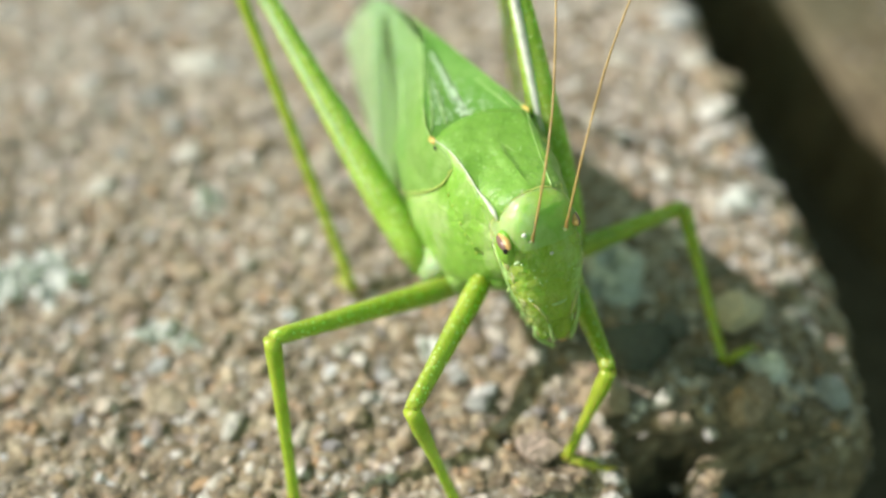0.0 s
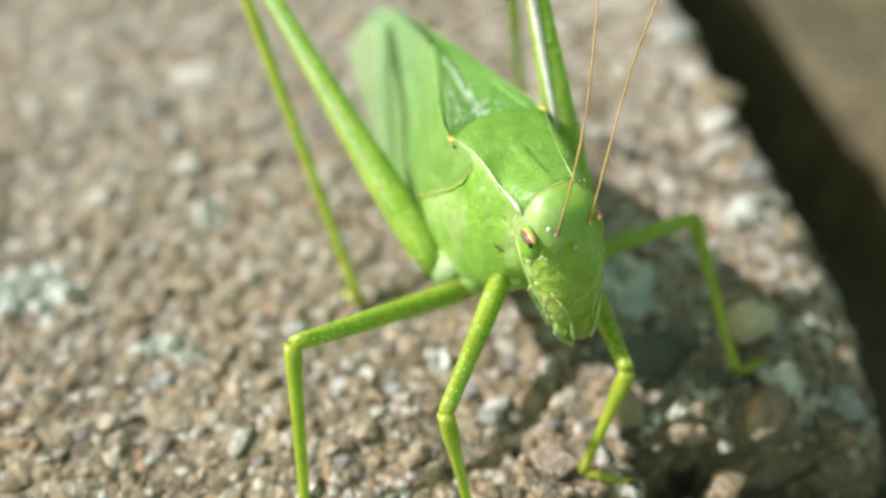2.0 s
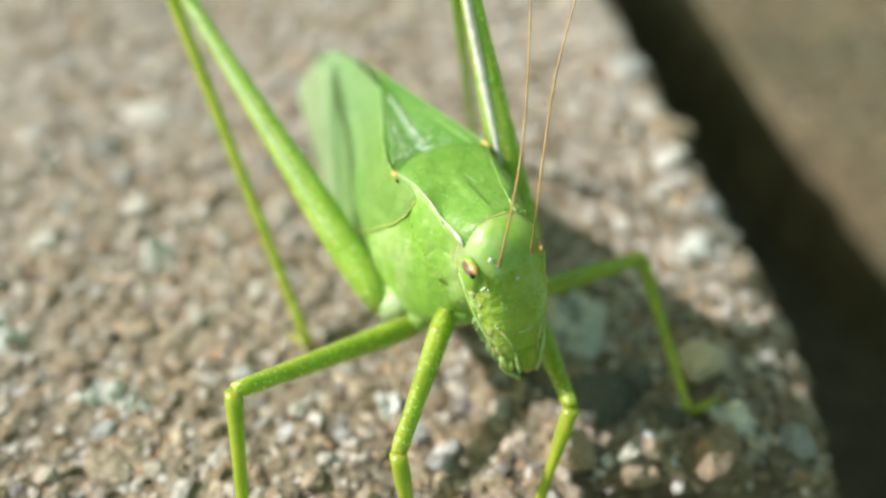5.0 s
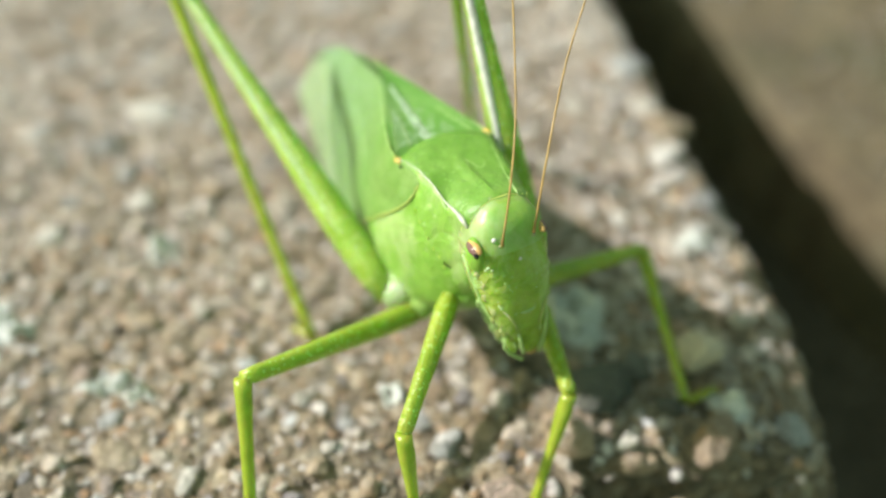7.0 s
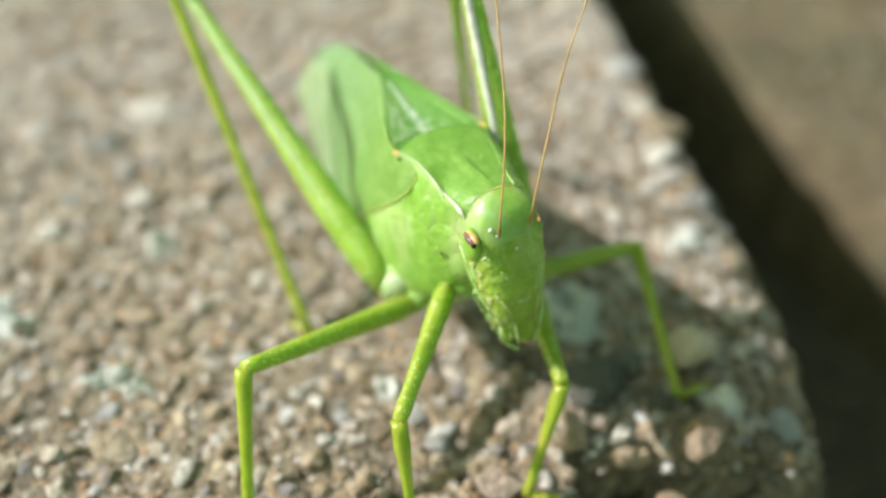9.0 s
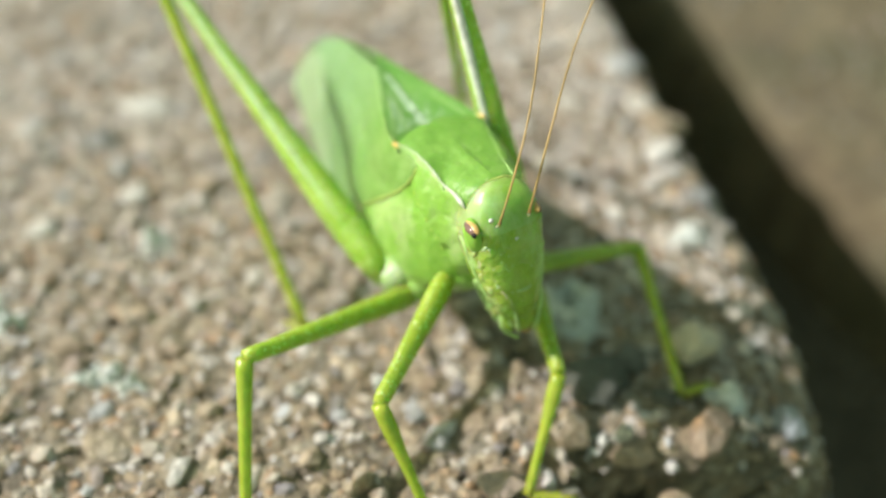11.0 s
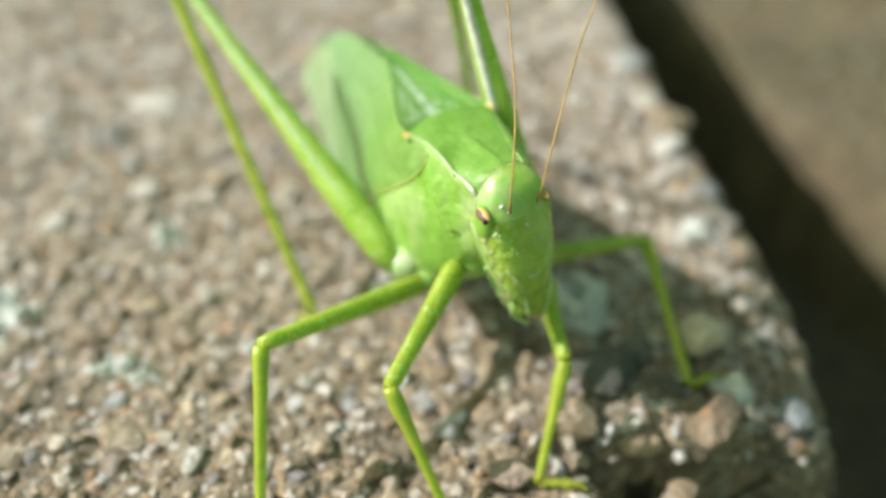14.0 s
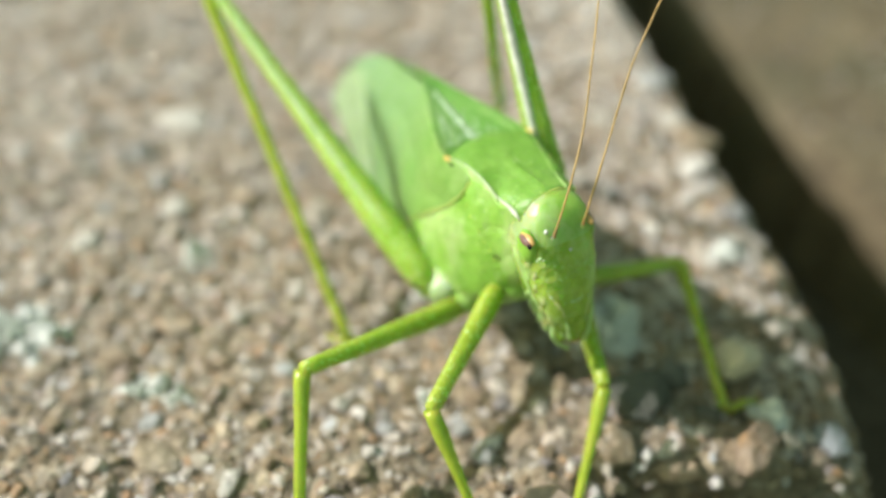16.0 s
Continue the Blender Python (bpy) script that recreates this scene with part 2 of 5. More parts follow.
HIP_PALE = skin("hip_pale_green", (0.27, 0.48, 0.13), (0.38, 0.57, 0.24), rough=0.3, scatter=0.4, relief=0.5, grain=1400.0, pale=(0.60, 0.71, 0.54))
LEG_GREEN = skin("leg_green", (0.24, 0.35, 0.03), (0.32, 0.43, 0.06), speck=(0.42, 0.60, 0.18), speck_scale=3000.0, speck_size=0.2, rough=0.27, scatter=0.5, relief=0.8, grain=1300.0, depth=0.0003, glow=0.0036)
THIGH_GREEN = skin("thigh_green", (0.25, 0.46, 0.045), (0.34, 0.54, 0.085), speck=(0.52, 0.70, 0.26), speck_scale=2300.0, speck_size=0.22, rough=0.38, scatter=0.7, relief=0.8, grain=1300.0, depth=0.0003, glow=0.0034)
SHANK_GREEN = skin("shank_green", (0.245, 0.34, 0.03), (0.325, 0.41, 0.053), rough=0.27, scatter=0.5, glow=0.0036)
WING_GREEN = skin("wing_green", (0.19, 0.44, 0.075), (0.26, 0.50, 0.12), tail=(0.30, 0.52, 0.25), rough=0.42, scatter=0.1, cells=1000.0, relief=0.3, thin=0.25)
# outer wing panel: a paler green with its sheen put into the colour
WING_PALE_SHEEN = skin("wing_pale_sheen", (0.34, 0.54, 0.28), (0.41, 0.61, 0.35), rough=0.38, scatter=0.1, cells=900.0, relief=0.25, thin=0.3)
WING_TOP = skin("wing_top_green", (0.13, 0.36, 0.055), (0.20, 0.45, 0.10), rough=0.36, scatter=0.1, cells=1300.0, relief=0.5, thin=0.2)
# face and crown: the pale patches hold soft highlights as well as mottling
FACE_GREEN = skin("face_green", (0.25, 0.47, 0.05), (0.36, 0.57, 0.10), speck=(0.42, 0.61, 0.2), speck_scale=1700.0, speck_size=0.08, rough=0.2, scatter=0.75, relief=0.9, grain=1100.0, depth=0.0006, glow=0.0026, pale=(0.50, 0.69, 0.27))
CROWN_GREEN = skin("crown_green", (0.24, 0.50, 0.075), (0.33, 0.58, 0.12), rough=0.37, scatter=0.75, relief=0.5, grain=800.0, depth=0.0003, glow=0.003, pale=(0.46, 0.64, 0.28))
PALE_GREEN = plain("pale_green", (0.42, 0.62, 0.22), 0.35)
FACE_PALE = skin("face_pale_green", (0.34, 0.55, 0.13), (0.46, 0.64, 0.24), rough=0.18, scatter=0.5, relief=0.6, grain=1500.0, depth=0.0003, glow=0.0015)
FACE_HIGHLIGHT = plain("face_highlight", (0.52, 0.70, 0.36), 0.15)
WART_GREEN = plain("wart_green", (0.42, 0.62, 0.22), 0.12)
CARINA_WHITE = plain("pinkish_white", (0.58, 0.62, 0.48), 0.5)
WHITE_AND_GLINT = plain("white_and_glint", (0.80, 0.85, 0.76), 0.35)
FLECK = plain("fleck_white", (0.62, 0.79, 0.55), 0.5)
LEFT_RIDGE_GLINT = plain("ridge_glint_green", (0.56, 0.73, 0.45), 0.3)
YELLOW = plain("yellow", (0.68, 0.50, 0.12), 0.5)
YELLOW_GREEN = plain("yellow_green", (0.48, 0.60, 0.09), 0.5)
COLLAR = plain("collar_yellow", (0.66, 0.74, 0.20), 0.45)
HORN = plain("orange_tan", (0.44, 0.29, 0.09), 0.4)
EYE_BROWN = plain("eye_brown", (0.20, 0.115, 0.10), 0.1)
EYE_ORANGE = plain("eye_orange", (0.66, 0.42, 0.14), 0.3)
BLACK = plain("black", (0.012, 0.01, 0.01), 0.15)


# ---- mesh helpers ----
def mesh_of(name, verts, faces, mat, smooth=True):
    me = bpy.data.meshes.new(name)
    me.from_pydata([tuple(Vector(v) * CM) for v in verts], [], faces)
    me.materials.append(mat)
    if smooth:
        me.polygons.foreach_set("use_smooth", [True] * len(me.polygons))
    me.update()
    return me


def part(name, me, parent, label=""):
    ob = new(name, me)
    ob.parent = parent
    return tagged(ob, label)


def loft(name, rings, mat, caps=True):
    """Skin over closed rings with the same number of points."""
    n = len(rings[0])
    verts = [v for ring in rings for v in ring]
    faces = [(i * n + j, i * n + (j + 1) % n, (i + 1) * n + (j + 1) % n, (i + 1) * n + j) for i in range(len(rings) - 1) for j in range(n)]
    if caps:
        for first, turn in ((0, -1), ((len(rings) - 1) * n, 1)):
            verts.append(sum((Vector(v) for v in verts[first:first + n]), Vector()) / n)
            faces += [((first + j, first + (j + 1) % n)[::turn] + (len(verts) - 1,)) for j in range(n)]
    return mesh_of(name, verts, faces, mat)


def tube(name, points, radii, mat, sides=8):
    """A round rod along points with a radius at each."""
    rings, points = [], [Vector(q) for q in points]
    ref = Vector((0.31, 0.17, 0.93))
    for i, q in enumerate(points):
        way = (points[min(i + 1, len(points) - 1)] - points[max(i - 1, 0)]).normalized()
        a = way.cross(ref).normalized()
        b = way.cross(a)
        rings.append([q + radii[i] * (math.cos(2 * math.pi * k / sides) * a + math.sin(2 * math.pi * k / sides) * b) for k in range(sides)])
    return loft(name, rings, mat)


def egg(name, centre, axes, mat, rough=0.0, level=3):
    """An ellipsoid: axes are three half-axis vectors."""
    bm = bmesh.new()
    bmesh.ops.create_icosphere(bm, subdivisions=level, radius=1.0)
    verts = []
    for v in bm.verts:
        k = 1 + rough * noise.noise(v.co * 2.3 + Vector(centre) * 7)
        verts.append(Vector(centre) + k * (v.co.x * Vector(axes[0]) + v.co.y * Vector(axes[1]) + v.co.z * Vector(axes[2])))
    faces = [[v.index for v in fa.verts] for fa in bm.faces]
    bm.free()
    return mesh_of(name, verts, faces, mat)


def joined(name, meshes, mat):
    """One mesh out of several."""
    bm = bmesh.new()
    for me in meshes:
        bm.from_mesh(me)
        bpy.data.meshes.remove(me)
    me = bpy.data.meshes.new(name)
    bm.to_mesh(me)
    bm.free()
    me.materials.append(mat)
    me.polygons.foreach_set("use_smooth", [True] * len(me.polygons))
    return me


def lerp_table(table, x):
    """Smooth value of a table of (x, value) at x."""
    for (x0, a), (x1, b) in zip(table, table[1:]):
        if x <= x1:
            u = max(0.0, (x - x0) / (x1 - x0))
            return a + (b - a) * u
    return table[-1][1]


# ---- the slab ----
EDGE = [(-15, 2.2), (1.2, 2.9), (2.0, 2.82), (2.6, 3.02), (3.0, 3.20), (3.4, 3.42), (4.0, 3.50), (4.4, 3.46), (4.9, 3.38), (5.6, 3.19), (6.6, 3.03), (7.8, 2.91), (9.1, 2.79), (10.5, 2.64), (12, 2.54), (30, 2.1)]
SLAB_LOW = -6.6
ROUND = [(2.0, 0.9), (2.6, 0.95), (3.0, 1.05), (3.4, 1.35), (4.0, 1.3), (4.4, 1.0), (4.9, 0.66), (5.6, 0.46), (6.5, 0.36), (12.0, 0.32)]


def ease(u):
    u = min(1.0, max(0.0, u))
    return u * u * (3 - 2 * u)


def relief(x, y):
    q = Vector((x, y, 0.0))
    return -1.8 * broken_at(x, y) + 0.05 * noise.noise(q * 1.1) + 0.05 * noise.noise(q * 3.3 + Vector((3, 1, 0))) + 0.05 * noise.noise(q * 6.3) + 0.034 * noise.noise(q * 12.0)


def broken_at(x, y):
    """Where a corner has broken out of the slab; one knob stands in it."""
    q = Vector((x, y, 0.0))
    broken = ease((3.25 - y + 0.12 * noise.noise(q * 2.6)) / 0.22) * ease((x - 1.16 + 0.14 * noise.noise(q * 2.4)) / 0.22)
    return broken * (1 - 0.85 * ease((0.26 - math.hypot(x - 1.86, y - 2.86)) / 0.16))


def edge_at(y):
    return lerp_table(EDGE, y) + 0.07 * noise.noise(Vector((0, y * 2.1, 5))) + 0.05 * noise.noise(Vector((0, y * 6.0, 9)))


def slab_point(x, y):
    """A point of the slab's skin: x past the rounded arris runs on down its side."""
    e = edge_at(y)
    bend_r = lerp_table(ROUND, y)
    over = x - (e - bend_r)
    if over <= 0:
        return Vector((x, y, relief(x, y))), Vector((0, 0, 1))
    arc = bend_r * math.pi / 2
    a = min(over / bend_r, math.pi / 2)
    down = max(0.0, over - arc)
    out = Vector((math.sin(a), 0, math.cos(a)))
    q = Vector((e - bend_r + bend_r * math.sin(a), y, -bend_r + bend_r * math.cos(a) - down))
    r = relief(x, y) + 0.06 * min(1.0, over / 0.5) * noise.noise(Vector((q.x * 3, y * 3, q.z * 3)))
    return q + out * r, out


def build_slab():
    ys = [-15, -8, -3, 0, 1.2] + [1.8 + 0.04 * k for k in range(262)] + [12.6, 14, 17, 22, 30]
    rows = []
    for y in ys:
        flat = edge_at(y) - lerp_table(ROUND, y)
        line = [-30, -18, -11, -8.5] + [-6.6 + (flat + 6.6) * k / 220 for k in range(221)]
        arc = lerp_table(ROUND, y) * math.pi / 2
        stretch = [flat + arc * k / 40 for k in range(1, 41)] + [flat + arc + d for d in (0.1, 0.25, 0.5, 1.0, 2.0, 3.5, 5.0, 6.6)]
        rows.append([Vector((-30, y, SLAB_LOW - 0.4))] + [slab_point(u, y)[0] for u in line + stretch])
    n = len(rows[0])
    verts = [v for r in rows for v in r]
    faces = [(i * n + j, i * n + j + 1, (i + 1) * n + j + 1, (i + 1) * n + j) for i in range(len(rows) - 1) for j in range(n - 1)]
    first, last = list(range(n)), list(range((len(rows) - 1) * n, len(rows) * n))
    faces += [tuple(first), tuple(reversed(last))]
    me = mesh_of("concrete_slab", verts, faces, CONCRETE)
    # dark earth in the break, with its deep shade put into the colour
    me.materials.append(SOIL_AND_SHADE)
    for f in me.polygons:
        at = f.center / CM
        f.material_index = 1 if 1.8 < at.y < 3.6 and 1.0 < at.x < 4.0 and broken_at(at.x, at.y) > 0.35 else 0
    ob = new("concrete_slab", me)
    return tagged(ob, "weathered grey-brown concrete slab with exposed pebbles", "slab", kind="structure")


slab = build_slab()


def build_ground():
    """The lower ground beside the slab, out to the horizon."""
    xs = [-5000, -400, -60, -10, 0, 2] + [3 + 0.35 * k for k in range(60)] + [26, 34, 60, 400, 5000]
    ys = [-5000, -400, -60, -10, 0] + [2 + 0.35 * k for k in range(86)] + [34, 40, 60, 400, 5000]
    verts = []
    for y in ys:
        for x in xs:
            q = Vector((x, y, 0.0))
            verts.append((x, y, SLAB_LOW + 0.12 * noise.noise(q * 0.5) + 0.07 * noise.noise(q * 1.6)))
    n = len(xs)
    faces = [(i * n + j, i * n + j + 1, (i + 1) * n + j + 1, (i + 1) * n + j) for i in range(len(ys) - 1) for j in range(n - 1)]
    ob = new("ground", mesh_of("ground", verts, faces, SOIL_AND_SHADE))
    return tagged(ob, "dark damp earth below the slab's edge", "ground", kind="structure")


build_ground()


NEXT_EDGE = [(-10, 11.6), (5, 9.3), (8, 8.95), (10.25, 8.15), (11.7, 7.68), (13.5, 7.18), (15.7, 6.78), (18.4, 6.35), (40, 4.4)]
NEXT_TOP = -3.9


def build_next_slab():
    """The lower slab across the gap, with a worn, rounded edge."""
    ys = [-10, -2, 2] + [4 + 0.3 * k for k in range(64)] + [26, 32, 40]
    across = [0.0, 0.0, 0.02, 0.12, 0.3, 0.6, 1.0] + [1.5 + 0.4 * k for k in range(26)] + [14, 20, 34]
    fall = [-3.0, -1.2, -0.6, -0.26, -0.1, -0.03, 0.0]
    verts = []
    for y in ys:
        e = lerp_table(NEXT_EDGE, y)
        e += 0.12 * noise.noise(Vector((1, y * 0.7, 3))) + 0.06 * noise.noise(Vector((1, y * 2.5, 3)))
        for k, d in enumerate(across):
            q = Vector((e + d, y, 0.0))
            bumpy = 0.09 * noise.noise(q * 0.7) + 0.06 * noise.noise(q * 2.2)
            verts.append((q.x, y, NEXT_TOP + (fall[k] if k < len(fall) else 0.0) + (bumpy if k > 1 else 0.0)))
    n = len(across)
    faces = [(i * n + j, i * n + j + 1, (i + 1) * n + j + 1, (i + 1) * n + j) for i in range(len(ys) - 1) for j in range(n - 1)]
    low = len(verts)
    for i in range(len(ys)):
        x, y, z = verts[i * n + n - 1]
        verts.append((x, y, SLAB_LOW - 0.4))
    faces += [(i * n + n - 1, low + i, low + i + 1, (i + 1) * n + n - 1) for i in range(len(ys) - 1)]
    ob = new("concrete_slab", mesh_of("concrete_slab", verts, faces, OLD_CONCRETE))
    return tagged(ob, "lower brown concrete slab across a dark gap", "slab", kind="structure")


build_next_slab()


# ---- stones in the slab ----
def rock_mesh(name, seed, level, mat, lumps=0.35):
    bm = bmesh.new()
    bmesh.ops.create_icosphere(bm, subdivisions=level, radius=1.0)
    shift = Vector((seed * 3.1, seed * 1.7, seed * 0.9))
    rng = random.Random(seed)
    cuts = [(Vector((rng.gauss(0, 1), rng.gauss(0, 1), rng.gauss(0, 1))).normalized(), rng.uniform(0.62, 0.85)) for k in range(9)]
    verts = []
    for v in bm.verts:
        k = 1 + lumps * noise.noise(v.co * 1.3 + shift) + 0.35 * lumps * noise.noise(v.co * 3.1 + shift)
        q = v.co * (k + (0.05 * noise.noise(v.co * 6.5 + shift) if level > 2 else 0.0))
        for way, cut in cuts:
            far = q.dot(way) - cut
            if far > 0:
                q = q - way * far * 0.88
        verts.append(q)
    faces = [[v.index for v in fa.verts] for fa in bm.faces]
    bm.free()
    me = bpy.data.meshes.new(name)
    me.from_pydata([tuple(v) for v in verts], [], faces)
    me.materials.append(mat)
    me.polygons.foreach_set("use_smooth", [True] * len(me.polygons))
    me.update()
    return me


LEDGE = [
    (1.13, 3.30, 0.19, 0.15, 10, 0.15, "tan"), (1.62, 3.24, 0.18, 0.12, -12, 0.12, "tan"), (1.55, 3.29, 0.09, 0.05, 10, 0.13, "milk"),
    (2.16, 3.28, 0.25, 0.14, -40, 0.16, "brown"), (2.22, 4.02, 0.15, 0.18, 10, 0.20, "cream"), (0.63, 2.86, 0.17, 0.12, 8, 0.12, "pink"),
    (1.86, 2.86, 0.11, 0.12, 0, 0.12, "tan"), (2.76, 3.16, 0.13, 0.12, 0, 0.10, "blue"), (2.93, 3.53, 0.15, 0.15, 0, 0.12, "blue"),
    (1.42, 3.80, 0.25, 0.23, 12, 0.10, "slate"),
]
WHITE_A = [
    (-3.00, 7.77, 0.28, 0.20, -20), (-2.75, 6.12, 0.13, 0.14, 0), (-3.46, 5.59, 0.16, 0.11, 0), (2.58, 6.87, 0.22, 0.16, 25),
    (2.56, 7.77, 0.15, 0.17, 0), (1.73, 7.83, 0.10, 0.17, 0), (1.21, 7.41, 0.09, 0.11, 0), (1.32, 6.67, 0.09, 0.12, 0),
    (1.95, 5.86, 0.09, 0.14, 20), (2.62, 5.62, 0.13, 0.08, 15),
]
WHITE_B = [
    (-4.07, 9.06, 0.12, 0.10, 0), (-3.21, 8.94, 0.16, 0.13, 0), (-4.24, 9.88, 0.13, 0.10, 0), (-1.70, 8.45, 0.14, 0.11, 0),
    (-2.30, 7.63, 0.09, 0.07, 0), (-4.18, 7.28, 0.13, 0.10, 0), (-3.87, 6.87, 0.10, 0.08, 0), (-1.22, 7.38, 0.10, 0.08, 0),
    (-4.88, 8.17, 0.14, 0.11, 0), (-2.33, 9.38, 0.12, 0.10, 0), (-4.03, 6.36, 0.10, 0.08, 0),
    (1.07, 3.14, 0.05, 0.11, 20), 
    (-1.32, 6.14, 0.13, 0.11, 0), (-1.07, 2.96, 0.06, 0.10, -15), (-1.59, 3.01, 0.07, 0.12, -15), (-1.83, 3.21, 0.09, 0.08, 0),
    (-0.88, 3.73, 0.07, 0.07, 0), (0.65, 3.72, 0.08, 0.11, 0), (-1.38, 5.01, 0.10, 0.12, 0),
    (-1.83, 4.64, 0.10, 0.09, 0), (2.71, 4.52, 0.10, 0.09, 0),
]
GREYS = [
    (-3.01, 6.62, 0.10, 0.11, 0), (-3.40, 6.12, 0.09, 0.11, 0), (2.51, 8.74, 0.23, 0.23, 0), (-2.29, 3.55, 0.11, 0.09, 0),
    (2.88, 6.14, 0.17, 0.13, 0), 
    (0.05, 3.50, 0.07, 0.07, 0), (-0.54, 3.53, 0.07, 0.07, 0), (-3.42, 7.20, 0.18, 0.17, 0), (0.19, 3.24, 0.09, 0.08, 0),
]
TANS = [
    (0.50, 3.40, 0.12, 0.09, 0), (-2.09, 6.32, 0.13, 0.12, 0),
    (-1.50, 3.52, 0.10, 0.08, -20), (2.82, 6.44, 0.13, 0.12, 0), (2.9, 5.2, 0.1, 0.08, 0), (-2.18, 3.24, 0.18, 0.14, -20),
    (-0.33, 2.92, 0.08, 0.09, 0), (-0.69, 3.10, 0.08, 0.09, -20), (2.77, 7.47, 0.19, 0.27, 20), 
    (-2.33, 4.54, 0.14, 0.12, 0),
]
BROWNS = [
    
    (-1.86, 4.13, 0.09, 0.08, 0), (-2.93, 3.84, 0.09, 0.11, 0), 
    (0.16, 3.78, 0.09, 0.07, 0), (-2.73, 4.18, 0.14, 0.10, 0),
]
DARKS = [(1.73, 4.00, 0.11, 0.14, 0), (1.9, 3.6, 0.1, 0.09, 0)]
taken = []


def free_spot(x, y, r):
    return all((x - a) ** 2 + (y - b) ** 2 > (r + c) ** 2 * 0.62 for a, b, c in taken)


def lay(name, me, x, y, rx, ry, turn, height, sunk, rng):
    """Sets a stone into the slab's skin."""
    q, out = slab_point(x, y)
    ob = new(name, me)
    ob.parent = slab
    tip = out.to_track_quat("Z", "Y").to_matrix().to_4x4()
    m = Matrix.Translation((q + out * (height * (0.88 - sunk))) * CM) @ tip @ pose(0, 0, 0, rng.uniform(-9, 9), rng.uniform(-9, 9), turn)
    ob.matrix_basis = m @ Matrix.Diagonal((rx * CM, ry * CM, height * CM, 1))
    taken.append((x, y, max(rx, ry)))
    return ob


def lay_known_stones():
    rng = random.Random(4)
    for kind, rows, mat in (("pebble", WHITE_A, MILKY_QUARTZ), ("pebble", WHITE_B, QUARTZ), ("pebble", GREYS, GREY_STONE), ("pebble", TANS, TAN_STONE), ("pebble", BROWNS, BROWN_STONE), ("pebble", DARKS, DARK_STONE)):
        shapes = [rock_mesh("pebble", 20 + k + len(rows), 3, mat, 0.4) for k in range(4)]
        for n, (x, y, rx, ry, turn) in enumerate(rows):
            h = 0.42 * min(rx, ry) + 0.02
            lay("pebble", shapes[n % 4], x, y, rx * 1.1, ry * 1.1, turn, h, 0.5 if rows is WHITE_A else 0.62, rng)


def lay_ledge_stones():
    """The larger stones along the broken corner, each of its own shape."""
    rng = random.Random(31)
    kinds = {"tan": TAN_STONE, "milk": MILKY_QUARTZ, "brown": SHELL_STONE, "cream": CREAM_STONE, "pink": PINK_STONE, "blue": BLUE_STONE, "slate": DARK_STONE}
    for n, (x, y, rx, ry, turn, h, kind) in enumerate(LEDGE):
        me = rock_mesh("pebble", 90 + n, 4, kinds[kind], 0.25 if kind in ("cream", "brown") else 0.5)
        lay("pebble", me, x, y, rx * 1.1, ry * 1.1, turn, h, 0.1 if kind == "cream" else 0.45, rng)


def lay_pebbles():
    """Some 230 middling pebbles near the insect."""
    rng = random.Random(8)
    shapes = [rock_mesh("pebble", k, 2, PEBBLE, 0.45) for k in range(6)]
    laid, tries = 0, 0
    while laid < 236 and tries < 9000:
        tries += 1
        x, y = rng.uniform(-4.2, 3.3), rng.uniform(2.3, 7.6)
        r = 0.036 + 0.06 * rng.random() ** 2.0
        if x < edge_at(y) + 0.25 and free_spot(x, y, r) and relief(x, y) > -0.4:
            lay("pebble", shapes[laid % 6], x, y, r * rng.uniform(0.9, 1.35), r * rng.uniform(0.75, 1.1), rng.uniform(0, 180), r * rng.uniform(0.4, 0.65), rng.uniform(0.7, 1.1), rng)
            laid += 1


